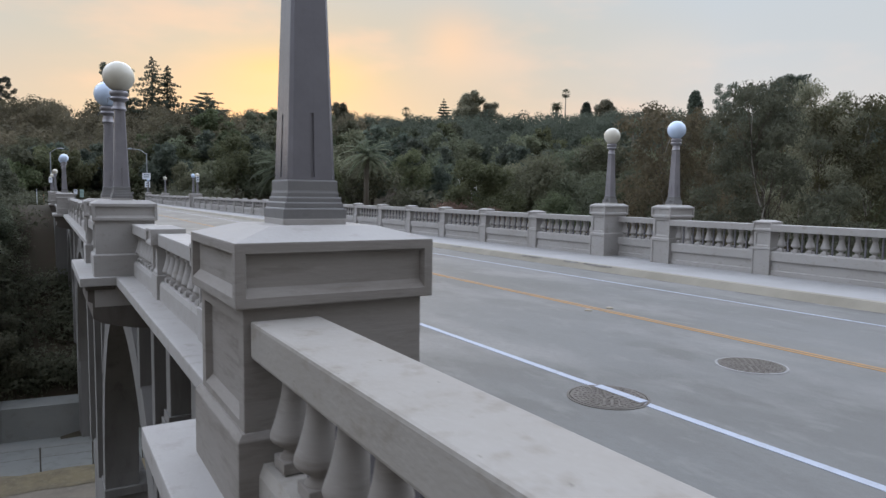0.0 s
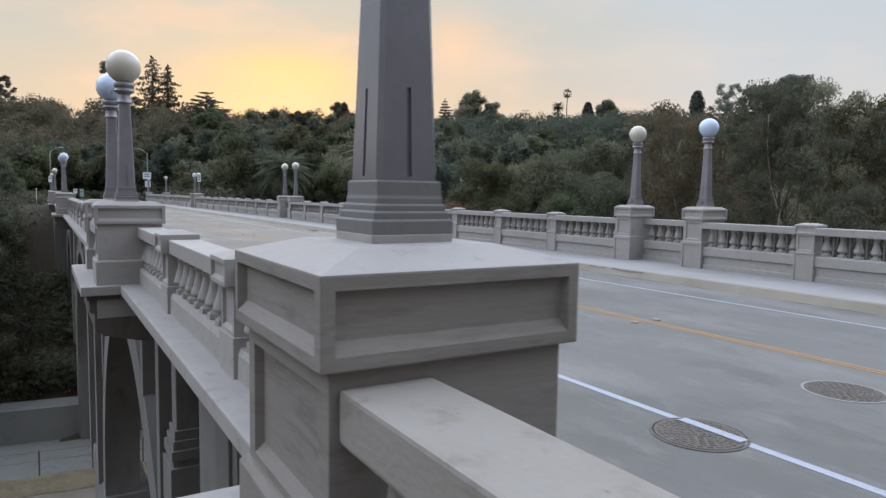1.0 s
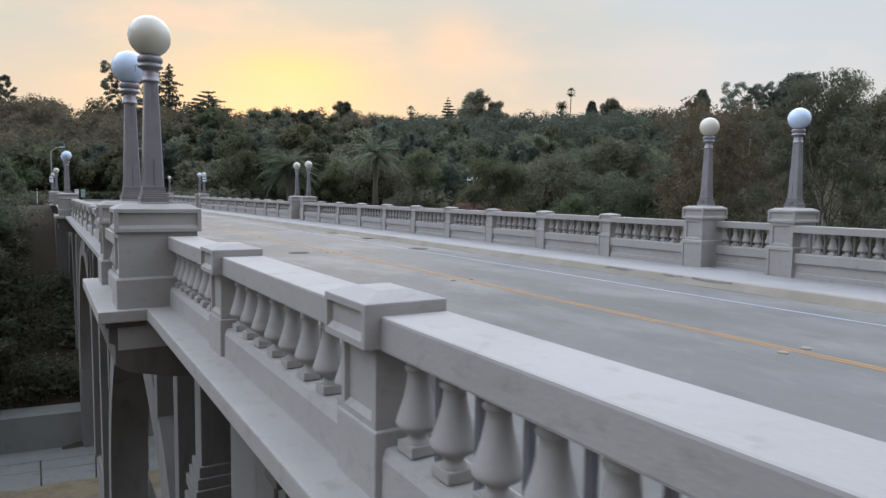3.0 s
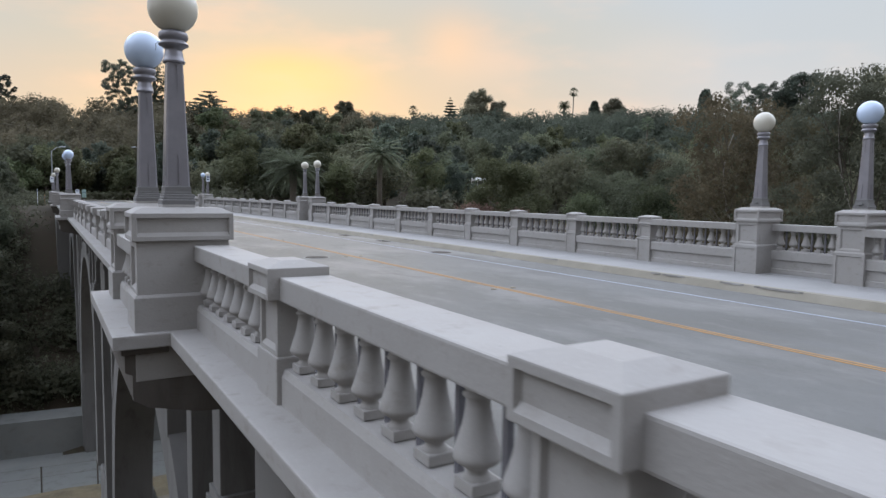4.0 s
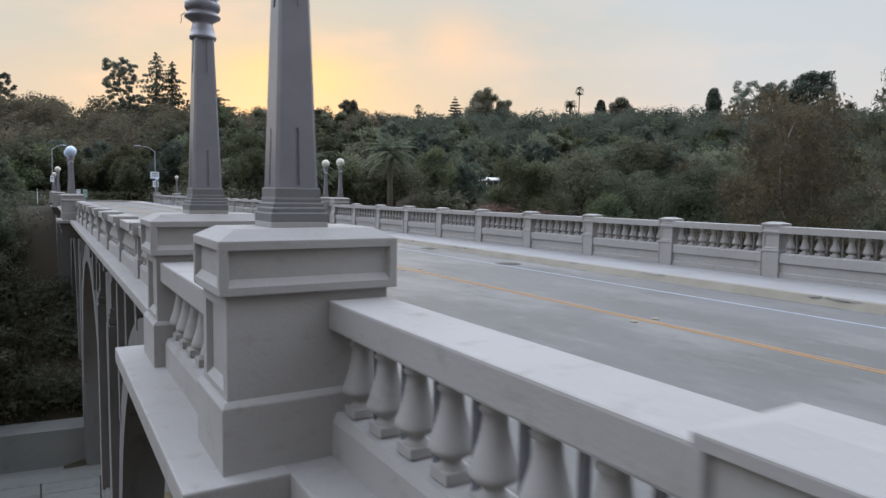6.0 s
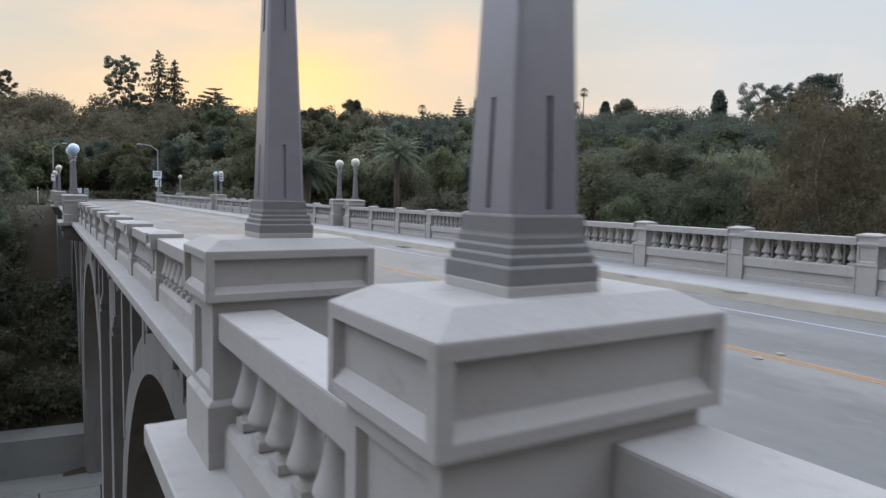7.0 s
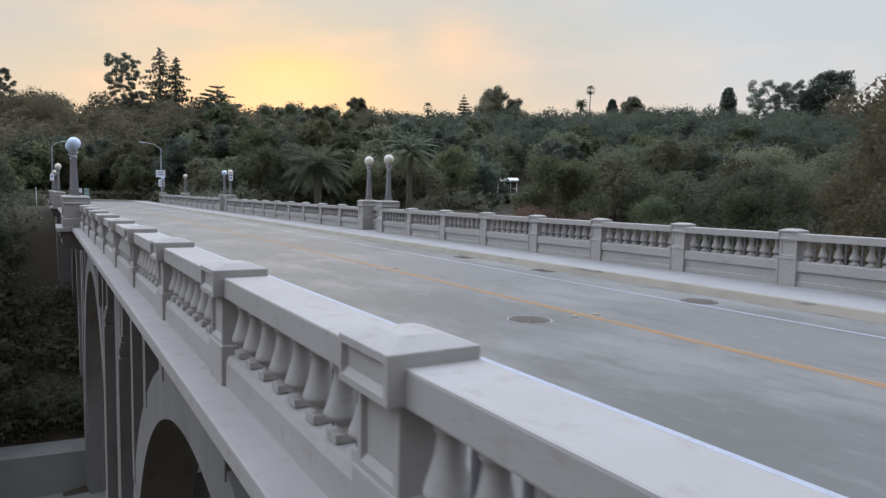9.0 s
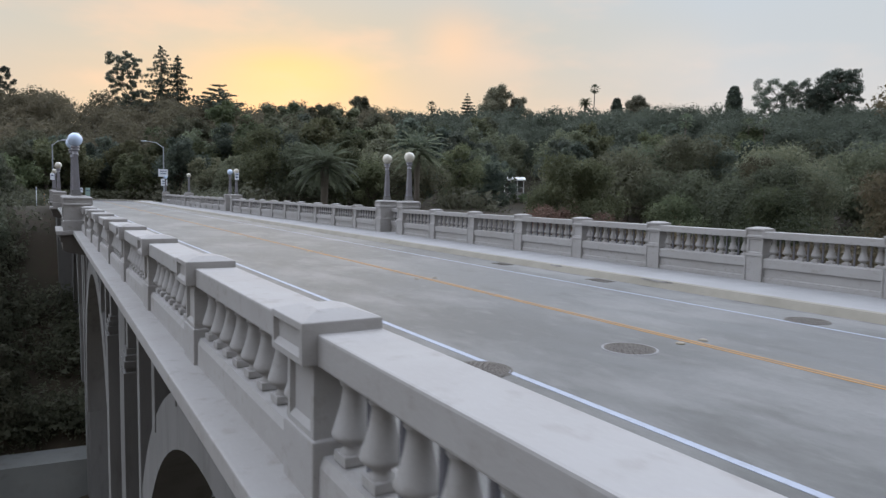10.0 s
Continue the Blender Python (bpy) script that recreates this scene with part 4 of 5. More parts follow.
def build_broadleaf(seed, height, width, mat, label, count, size, name="tree", lumps=12, openness=0.0, bark=None, low=0.32):
    rnd = np.random.default_rng(seed)
    centres = []
    for i in range(lumps):
        a = 2.4 * i + rnd.normal() * 0.4
        f = (i + 0.5) / lumps
        z = height * (low + (0.93 - low) * f)
        prof = math.sin(math.pi * min(0.96, 0.2 + 0.72 * f)) ** 0.8
        d = width * prof * (0.28 + 0.66 * rnd.random())
        s = width * (0.19 + 0.27 * rnd.random() ** 1.3) * (0.65 + 0.35 * prof) * (1 - 0.3 * openness)
        centres.append((d * math.cos(a), d * math.sin(a), min(z + 0.04 * height * rnd.normal(), 0.98 * height - s * 0.7) - s * 0.2, s * 1.05, s * 1.05, s * 0.95))
    centres.append((0, 0, height * (low + 0.72) / 2 + 0.05 * height, width * 0.42, width * 0.42, height * 0.2))
    crown = [leaves(rnd, centres, count, size)]
    if openness < 0.5:
        crown.append(core(rnd, centres, count // 3, size * 1.35))
    # stray sprigs that break the outline
    stray = [(x * 1.12, y * 1.12, z + rz * 0.5, rx * 0.8, ry * 0.8, rz * 0.8) for x, y, z, rx, ry, rz in centres]
    crown.append(leaves(rnd, stray, count // 9, size * 0.8, shell=0.8))
    tr = limbs(rnd, height, 0.022 * height + 0.05, [c[:3] for c in centres[:8]])
    return plant(name, label, tr, bark or BARK, mesh_from("crown", mat, *crown))


def build_spruce(seed, height, width, label, tiers=26, low=0.14):
    """A spire: whorls of drooping boughs of uneven reach, sky between them toward the top."""
    rnd = np.random.default_rng(seed)
    tr = tube([(0, 0, -1), (0, 0, height * 0.5), (0, 0, height)], [0.018 * height, 0.011 * height, 0.03], 6)
    c = []
    for k in range(tiers * 6):
        f = (k + rnd.random()) / (tiers * 6)
        z = height * (low + (0.985 - low) * f)
        reach = width * (0.97 * (1 - f) ** 0.7 + 0.03) * (0.35 + 0.75 * rnd.random())
        a = 2.4 * k + rnd.normal() * 0.3
        out = Vector((math.cos(a), math.sin(a), 0))
        sag = rnd.uniform(0.05, 0.4)
        mid = Vector((0, 0, z)) + out * reach * 0.55 + Vector((0, 0, -sag * 0.8 * reach))
        tip = Vector((0, 0, z)) + out * reach + Vector((0, 0, -sag * reach))
        tube([(0, 0, z), mid, tip], [0.05, 0.035, 0.012], 4, tr)
        for s in (0.3, 0.55, 0.8, 1.0):
            p = Vector((0, 0, z)).lerp(mid, s * 1.8) if s < 0.56 else mid.lerp(tip, s * 2.2 - 1.2)
            c.append((p.x, p.y, p.z - 0.2, 0.13 + 0.06 * reach, 0.13 + 0.06 * reach, 0.22 + 0.05 * reach))
    for k in range(8):
        c.append((0, 0, height * (low + (0.9 - low) * k / 8), 0.2 * width * (1 - k / 8) + 0.1, 0.2 * width * (1 - k / 8) + 0.1, height * 0.05))
    return plant("spruce", label, tr, BARK, mesh_from("crown", PINE_LEAF, leaves(rnd, c, 14000, 0.26, 0.35, 0.35, 0.05)))


def build_tiered(seed, height, width, label, tiers, low, top_share=0.45, count=7000, flat=0.16, arms=7):
    """A cedar or an araucaria: level plates of foliage on long arms, gaps of sky between."""
    rnd = np.random.default_rng(seed)
    tr = tube([(0, 0, -1), (0, 0, height * 0.5), (0, 0, height * 0.98)], [0.025 * height, 0.017 * height, 0.05], 6)
    c = []
    for k in range(tiers):
        f = k / max(1, tiers - 1)
        z = height * (low + (0.97 - low) * f)
        for j in range(arms):
            reach = width * (1 - (1 - top_share * 0.5) * f ** 1.4) * (0.55 + 0.5 * rnd.random())
            a = 2.4 * k + 6.283 * j / arms + rnd.normal() * 0.2
            out = Vector((math.cos(a), math.sin(a), 0))
            tip = Vector((0, 0, z)) + out * reach + Vector((0, 0, 0.05 * reach))
            tube([(0, 0, z - 0.1 * reach), Vector((0, 0, z)) + out * reach * 0.5, tip], [0.09, 0.05, 0.02], 4, tr)
            for s in (0.45, 0.72, 0.97):
                p = Vector((0, 0, z)).lerp(tip, s)
                c.append((p.x, p.y, p.z, reach * 0.22, reach * 0.22, flat))
    return plant("cedar", label, tr, BARK, mesh_from("crown", PINE_LEAF, leaves(rnd, c, count, 0.30, 0.45, 0.0, 0.05)))


def build_cypress(seed, height, width, label):
    rnd = np.random.default_rng(seed)
    c = []
    for k in range(16):
        f = k / 15
        r = width * (0.86 + 0.14 * math.sin(math.pi * f)) * (1 - max(0, f - 0.86) * 2.6)
        c.append((rnd.normal() * 0.05 * width, rnd.normal() * 0.05 * width, height * (0.06 + 0.89 * f), r, r, height * 0.07))
    return plant("cypress", label, tube([(0, 0, -1), (0, 0, height * 0.8)], [0.3, 0.1], 6), BARK, mesh_from("crown", PINE_LEAF, leaves(rnd, c, 7000, 0.30, 0.5, -0.3), core(rnd, c, 1500, 0.8)))


def build_palm(seed, height, reach, fronds, label, fan=False):
    """A palm: ringed trunk; each frond an arched rib with leaflets along it, or a fan of them at its end."""
    rnd = np.random.default_rng(seed)
    r = 0.22 if fan else 0.42
    tr = tube([(0, 0, -1.5), (0.05 * height * 0.2, 0, height * 0.5), (0.02 * height, 0, height)], [r * 1.2, r * 0.9, r * (0.8 if fan else 1.25)], 9)
    V, F = [], []

    def leaflet(a, b, w):
        a, b = Vector(a), Vector(b)
        s = (b - a).cross(Vector((0.1, 0.2, 1))).normalized() * w
        n = len(V)
        m = a.lerp(b, 0.4)
        V.extend([a[:], (m + s)[:], b[:], (m - s)[:]])
        F.append((n, n + 1, n + 2, n + 3))

    head = Vector((0.02 * height, 0, height))
    for k in range(fronds):
        a = 2.39996 * k
        el = 1.45 - (2.5 if fan else 1.95) * (k + 0.5) / fronds + rnd.normal() * 0.06
        out = Vector((math.cos(a), math.sin(a), 0))
        pts = []
        steps = 9
        p = head.copy()
        ang = el
        for s in range(steps + 1):
            pts.append(p.copy())
            p = p + (out * math.cos(ang) + Vector((0, 0, 1)) * math.sin(ang)) * (reach / steps)
            ang -= (0.10 if fan else 0.11 + 0.05 * (el > 0.2))
        side = out.cross(Vector((0, 0, 1))).normalized()
        if fan:
            ray = out * math.cos(el) + Vector((0, 0, math.sin(el)))
            tip = head + ray * reach * 0.5
            for j in range(13):
                w = (j - 6) / 6 * 1.35
                d = ray * math.cos(w) + side * math.sin(w) * 0.8
                leaflet(tip, tip + (d + Vector((0, 0, -0.18))) * reach * 0.5, 0.035 * reach)
            leaflet(head, tip, 0.03)
        else:
            for i in range(steps):
                leaflet(pts[i], pts[i + 1], 0.05)
                if i < 1:
                    continue
                for sub in (0.0, 0.5):
                    q = pts[i].lerp(pts[i + 1], sub)
                    ln = reach * 0.19 * math.sin(math.pi * min(0.95, (i + sub) / steps + 0.12)) + 0.1
                    fw = (pts[i + 1] - pts[i]).normalized()
                    for sg in (-1, 1):
                        leaflet(q, q + (side * sg * 0.8 + fw * 0.65 + Vector((0, 0, -0.25))) * ln, 0.11)
    me = mesh_from("crown", PALM_LEAF, (np.array(V), np.array(F)))
    return plant("palm_tree", label, tr, PALM_BARK, me, "palms", "palm")


def build_gum(seed, height, width, label, low=0.35, clusters=30, count=9000, size=0.22, clump=0.17, lean=0.0, dense=0, peak=0.6, stem=1.0, boughs=0, leaf=None):
    """An open gum tree: a pale wandering stem, limbs, and leaf clusters at their ends with sky between."""
    rnd = np.random.default_rng(seed)
    r = 0.010 * height * stem
    # the stem and its limbs wander: three slow waves of their own
    ph = rnd.uniform(0, 6.28, 6)

    def stem_at(f):
        return Vector((lean * (f - 0.3) * height * 0.3 + width * (0.16 * math.sin(5 * f + ph[0]) + 0.08 * math.sin(13 * f + ph[1])), width * (0.16 * math.sin(6 * f + ph[2]) + 0.08 * math.sin(15 * f + ph[3])), f * height))

    pts = [stem_at(f) for f in (0, 0.2, 0.4, 0.55, 0.7, 0.82, 0.92)]
    fine = [stem_at(0.92 * i / 22) for i in range(23)]
    bm = tube([(fine[0].x, fine[0].y, -1.5)] + fine, [r * 1.5] + [r * (1.3 - 1.15 * (i / 22) ** 0.9) for i in range(23)], 8)
    twigs = bmesh.new()
    # a few sinuous pale limbs that part from the stem
    for k in range(boughs):
        a, side_reach = 2.1 * k + 0.6, width * (0.4 + 0.35 * rnd.random())
        f0 = 0.34 + 0.07 * k
        foot, q = stem_at(f0), rnd.uniform(0, 6.28, 2)
        run = []
        for i in range(1, 13):
            f = i / 12
            run.append(foot + Vector((side_reach * f * math.cos(a) + 0.10 * width * math.sin(7 * f + q[0]), side_reach * f * math.sin(a) + 0.10 * width * math.sin(8 * f + q[1]), height * 0.19 * f ** 0.8)))
        tube([foot] + run, [r * (0.5 - 0.42 * i / 12) for i in range(13)], 6, bm)
    c = []
    for k in range(clusters):
        f = low + (0.97 - low) * ((k + rnd.random()) / clusters)
        g = max(0.12, f - 0.10 - 0.16 * rnd.random()) / 0.92 * 6
        i = min(5, int(g))
        s = pts[i].lerp(pts[i + 1], min(1, g - i)) if g < 6 else pts[6]
        prof = 1 - abs((f - low) / (0.97 - low) - peak) ** 1.7 * (1.7 if f > low + peak * (0.97 - low) else 0.9)
        a = 2.4 * k + rnd.normal() * 0.3
        d = width * max(0.15, prof) * (0.3 + 0.65 * rnd.random())
        t = Vector((s.x + d * math.cos(a), s.y + d * math.sin(a), f * height))
        tube([s, s.lerp(t, 0.5) + Vector((0, 0, 0.01 * height)), t], [r * 0.2, r * 0.12, 0.015], 5, twigs)
        q = width * clump * (0.7 + 0.7 * rnd.random())
        c.append((t.x, t.y, min(t.z, height - q * 0.8), q * 1.2, q * 1.2, q * 0.85))
    sets = [leaves(rnd, c, count, size, 0.32, 0.5, 0.2)]
    if dense:
        sets.append(core(rnd, c, dense, size * 1.5))
    t = plant("gum_tree", label, bm, PALE_BARK, mesh_from("crown", leaf or GUM_LEAF, *sets), "gum trees")
    part("branchwork", twigs, BARK, t)
    return t


def stand(t, x, y, turn_z=0, s=1.0, sink=0.0):
    """The thing itself at its place on the ground."""
    t.matrix_basis = pose(x, y, ground_z(x, y) - sink, 0, 0, turn_z) @ Matrix.Scale(s, 4)
    return t


def again(t, x, y, turn_z, s, sink=0.0):
    o = copy_thing(t, Matrix.Identity(4))
    o.matrix_basis = pose(x, y, ground_z(x, y) - sink, 0, 0, turn_z) @ Matrix.Scale(s, 4)
    return o


# single trees of the skyline
# the tall and open gums take PINE_LEAF: backlit darkness put into leaf colour
tall_gum = stand(build_gum(11, 21.0, 5.6, "tall open gum tree against the sunset", 0.14, 95, 18000, 0.24, 0.125, peak=0.62, leaf=PINE_LEAF), 21.0, 226.4, 40)
again(tall_gum, -10.6, 243.6, 150, 0.8)
stand(build_spruce(12, 23.8, 9.4, "tall dark spruce on the ridge", 20), 29.2, 220.5)
stand(build_spruce(13, 21.6, 8.4, "dark spruce beside a taller one", 18), 33.5, 220.3, 70)
stand(build_tiered(14, 14.2, 7.2, "wide flat-tiered cedar on the ridge", 7, 0.46, 0.6, 5600, 0.18), 42.2, 207.5, 20)
stand(build_tiered(15, 19.0, 4.2, "thin tiered pine standing over the woods", 10, 0.46, 0.10, 5200, 0.14, 7), 130.3, 216.9)
big_round = stand(build_broadleaf(16, 19.7, 5.6, GUM_LEAF, "large round-headed tree on the ridge", 9000, 0.28, lumps=28, low=0.4), 130.3, 199.4)
again(big_round, 136.3, 195.8, 80, 0.80)
again(big_round, 186.4, 189, 140, 0.94)
again(big_round, 81.7, 199.5, 200, 0.66)
ridge_oak = stand(build_broadleaf(26, 12.0, 5.0, OAK_LEAF, "dark spreading oak on the skyline", 8000, 0.22, lumps=17, openness=0.3, low=0.3), 58.4, 172.7)
again(ridge_oak, 49.7, 178, 120, 0.9)
again(ridge_oak, 54.0, 176, 220, 0.95)
again(ridge_oak, 64.5, 172, 300, 0.92)
fan = stand(build_palm(17, 21.0, 2.2, 34, "tall thin fan palm above the woods", True), 179.5, 204.8)
fan_low = stand(build_palm(27, 12.6, 2.2, 36, "grey fan palm with a shaggy head on the slope", True), 126.0, 118.4)
again(fan_low, 129.5, 104.7, 30, 0.94)
again(fan_low, 131.6, 102.2, 130, 0.92)
again(fan_low, 99.5, 188.8, 60, 0.86)
cyp = stand(build_cypress(18, 19.8, 2.9, "dense dark columnar cypress"), 206, 163.5)
again(cyp, 183.4, 196.6, 50, 0.86)
open_gum = stand(build_gum(19, 23.4, 8.6, "open gum tree with sky between its limbs", 0.44, 44, 11000, 0.26, 0.14, peak=0.65, stem=1.5, leaf=PINE_LEAF), 221.2, 158.6)
again(open_gum, 220.5, 149.5, 110, 0.9)
dome = stand(build_gum(20, 26.0, 9.6, "broad dark gum with a domed crown", 0.26, 130, 21000, 0.27, 0.135, dense=3000, peak=0.5, stem=1.2, leaf=PINE_LEAF), 217.9, 134.9, 0, 1.0, 3.0)
again(dome, 208, 136, 130, 0.62)

# palms and shrubs of the near slope
date = stand(build_palm(21, 8.6, 4.9, 44, "stout date palm with a full round head of fronds"), 26.6, 85.7, 0, 0.97, -0.3)
again(date, 40.8, 90, 70, 0.92, 0.3)
far_date = stand(build_palm(28, 15.2, 3.0, 44, "date palm standing above the skyline"), 173.2, 202.8)
again(far_date, 213.5, 120.0, 20, 0.7)
stand(build_broadleaf(22, 18.8, 4.6, FRESH_LEAF, "bright green leafy tree below the bridge", 22000, 0.125, lumps=32, low=0.5), 42.6, 62.0)
rust = stand(build_broadleaf(23, 19.6, 4.6, RUST_LEAF, "brownish thinning tree below the bridge", 17000, 0.11, lumps=22, openness=0.4, low=0.55), 38.7, 48.5)
again(rust, 36, 56, 60, 0.92)
again(rust, 30.7, 45.9, 20, 1.05)
again(rust, 34.0, 43.8, 110, 1.03)
again(rust, 35.3, 38.4, 250, 1.0)
again(rust, 36.9, 35.2, 320, 1.03)
again(rust, 52, 38, 140, 0.98)
again(rust, 47, 31, 200, 0.98)
olive = stand(build_broadleaf(24, 22, 6.0, OLIVE_LEAF, "dusty green tree below the bridge", 22000, 0.125, lumps=40, openness=0.45, low=0.45), 46, 45)
olive_b = stand(build_broadleaf(30, 21, 5.2, OAK_LEAF, "dark green tree below the bridge", 20000, 0.12, lumps=38, openness=0.4, low=0.42), 52, 50)
gum_near = stand(build_gum(25, 26.6, 3.4, "tall gum with pale bare limbs rising beside the bridge", 0.42, 70, 34000, 0.09, 0.19, lean=-0.5, dense=2000, peak=0.5, stem=0.5, boughs=5), 32.4, 18.6, -54)
gum_right = stand(build_gum(29, 28.0, 5.0, "broad leafy gum rising beside the bridge", 0.34, 70, 22000, 0.11, 0.19, dense=3500, peak=0.5, stem=0.6, leaf=SHADE_LEAF), 49, 23.6)
again(gum_near, 48.5, 29.0, 60, 1.08)
again(gum_right, 43.5, 33.5, 130, 0.96)
again(gum_right, 55, 33, 210, 0.98)
again(gum_right, 62, 22, 290, 1.02)
again(gum_right, 33.6, 28.0, 60, 0.94)
again(gum_right, 58, 53, 20, 0.66)

# woods: repeats on a jittered grid of the slopes
def woods_set(seed, fine):
    """Five kinds of tree; fine: small leaves for the nearer slope."""
    n, k = (1.8, 0.64) if fine else (1.0, 1.0)
    kinds = ((11.5, 5.6, OAK_LEAF, "dark evergreen oak on the wooded slope", 2700, 0.32, 23, 0.30), (10.0, 6.2, OAK_LEAF, "low spreading oak on the wooded slope", 2700, 0.32, 24, 0.24),
             (12.5, 4.6, OLIVE_LEAF, "grey-green tree on the wooded slope", 2900, 0.28, 22, 0.30), (13.0, 4.2, PINE_LEAF, "dark pine-like tree on the wooded slope", 2900, 0.27, 21, 0.25),
             (9.0, 4.6, FRESH_LEAF, "lighter green tree on the wooded slope", 2500, 0.27, 20, 0.28))
    return [build_broadleaf(seed + i, h, w, m, lab, int(c * n), sz * k, lumps=lu, low=lo) for i, (h, w, m, lab, c, sz, lu, lo) in enumerate(kinds)]


fine_trees, far_trees = woods_set(31, True), woods_set(51, False)
for i, (x, y) in enumerate(((31, 104), (44, 98), (55, 102), (73, 86), (79, 80))):
    stand(fine_trees[i], x, y, 40 * i, 0.9, 0.8)
for i, (x, y) in enumerate(((60, 150), (75, 140), (90, 150), (50, 160), (100, 130))):
    stand(far_trees[i], x, y, 40 * i, 0.95, 0.8)
rng = random.Random(9)


def clear_of(x, y, pad=0.0):
    """Whether a tree may stand here: off the bridge, its road and the channel."""
    if -3.5 - pad < x < 17.5 + pad and y < 122:
        return False
    if min(math.hypot(x - px, y - py) for px, py in turn) < 9.0 or (x < -8 and abs(y - 135) < 9):
        return False
    if -9 < x < 2 and 88 < y < 106:
        return False
    if 42 < x < 76 and abs((x - 75) * 0.835 - (y - 115) * 0.55) < 3.8 and y < 117:
        return False
    seen = math.degrees(math.atan2(x, y - 8))
    if 14 < seen < 33 and math.hypot(x, y - 8) < 93:
        return False
    return not (x < 50 and wall_y(x) - 16 < y < wall_y(x) + 2.5)


r = 66.0
while r < 168:
    step = 8.4 + 0.012 * r
    a = -9.0
    while a < 74:
        ang = radians(a + rng.uniform(-0.5, 0.5) * 4)
        rr = r + rng.uniform(-0.5, 0.5) * step * 1.3
        x, y = rr * math.sin(ang), 10 + rr * math.cos(ang)
        if clear_of(x, y) and across(x, y) > 66:
            src = rng.choices(fine_trees if r < 106 else far_trees, (4, 3, 5, 2, 1.5) if a < 26 else (5, 5, 1.5, 3, 0.5))[0]
            s = rng.uniform(0.72, 1.15)
            if x < 12:
                s *= 0.85
            again(src, x, y, rng.uniform(0, 360), s, 0.8)
        a += math.degrees(step * 1.12 / r)
    r += step * (1.0 if r < 150 else 1.25)

# tall trees standing in the ravine beyond the bridge
tall = [(olive, 4), (olive_b, 4)]
for k in range(26):
    x = rng.uniform(24, 80)
    y = rng.uniform(4, 62) - 0.12 * x
    if across(x, y) > 80 or y < -10:
        continue
    if x < 34 and y > 12:
        continue
    src = rng.choices([t for t, w in tall], [w for t, w in tall])[0]
    again(src, x, y, rng.uniform(0, 360), rng.uniform(0.78, 0.96))
# dark oaks on the bank beside the bridge
bank_oak = stand(build_broadleaf(36, 11.2, 5.2, SCRUB_LEAF, "dark oak on the bank beside the bridge", 8000, 0.17, lumps=18, low=0.2), -12, 80)
for k in range(44):
    x = rng.uniform(-30, -3.6)
    y = rng.uniform(74, 100)
    if clear_of(x, y):
        again(bank_oak, x, y, rng.uniform(0, 360), rng.uniform(0.5, 0.85), 0.5)
for x, y, k in ((-6.2, 76, 0.95), (-7.4, 83, 1.0), (-6.0, 90, 0.8), (-9.5, 95, 0.95), (-7.5, 101, 0.8), (-10.5, 106, 0.9), (-6.8, 110, 0.75), (-11, 114, 0.9), (-14, 121, 0.9), (-5.5, 116, 0.6)):
    again(bank_oak, x, y, rng.uniform(0, 360), k, 0.4)
# the trees that close the view behind the bend
for k in range(26):
    x, y = -34 + 3.6 * k + rng.uniform(-1, 1), 147 + rng.uniform(0, 12) - (0.25 * max(0, -34 + 3.6 * k - 14))
    again(rng.choice(far_trees[:4]), x, y, rng.uniform(0, 360), rng.uniform(0.8, 1.05), 0.6)


def build_far_woods(a0, a1, mat, seed, label):
    """The wooded ridge, too far to tell tree from tree."""
    rnd = np.random.default_rng(seed)
    c = []
    r = 160.0
    while r < 262:
        a = a0
        while a < a1:
            ang, rr = radians(a + rnd.uniform(-1.2, 1.2)), r + rnd.uniform(-3.5, 3.5)
            x, y = rr * math.sin(ang), 10 + rr * math.cos(ang)
            hgt, wid = rnd.uniform(7.6, 11.6), rnd.uniform(3.8, 6.4)
            z0 = ground_z(x, y)
            for k in range(8):
                b = 2.4 * k + rnd.uniform(0, 1)
                f = (k + 0.5) / 8
                d = wid * 0.66 * math.sin(math.pi * (0.22 + 0.70 * f)) * rnd.uniform(0.5, 1.1)
                s = wid * rnd.uniform(0.34, 0.60)
                c.append((x + d * math.cos(b), y + d * math.sin(b), z0 + hgt * (0.28 + 0.62 * f) - 0.45 * s, s * 1.15, s * 1.15, s * 0.85))
            a += math.degrees(7.0 / r)
        r += 9.0
    share = (a1 - a0) / 83
    me = mesh_from("far_woods", mat, leaves(rnd, c, int(480000 * share), 0.24, 0.55, 0.0, 0.5), core(rnd, c, int(220000 * share), 0.42))
    return tagged(new("far_woods", me), label, "woods", kind="stuff")


build_far_woods(-9, 27, WARM_LEAF, 41, "olive-brown wooded ridge of oaks, sunset haze in the leaf colour")
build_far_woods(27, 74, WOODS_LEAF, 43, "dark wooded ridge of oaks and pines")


def build_scrub():
    """Undergrowth that fills between the trunks."""
    rnd = np.random.default_rng(40)
    c = []
    while len(c) < 900:
        a, rr = radians(rnd.uniform(-12, 76)), rnd.uniform(64, 260)
        x, y = rr * math.sin(a), 10 + rr * math.cos(a)
        if clear_of(x, y, 1.0) and across(x, y) > 65.5:
            s = rnd.uniform(1.0, 2.6)
            c.append((x, y, ground_z(x, y) + 0.4 * s, s * 1.3, s * 1.3, s))
    me = mesh_from("scrub", SCRUB_LEAF, leaves(rnd, c, 80000, 0.24), core(rnd, c, 16000, 0.5))
    return tagged(new("scrub", me), "dark green scrub under the trees", "undergrowth", kind="stuff")


build_scrub()


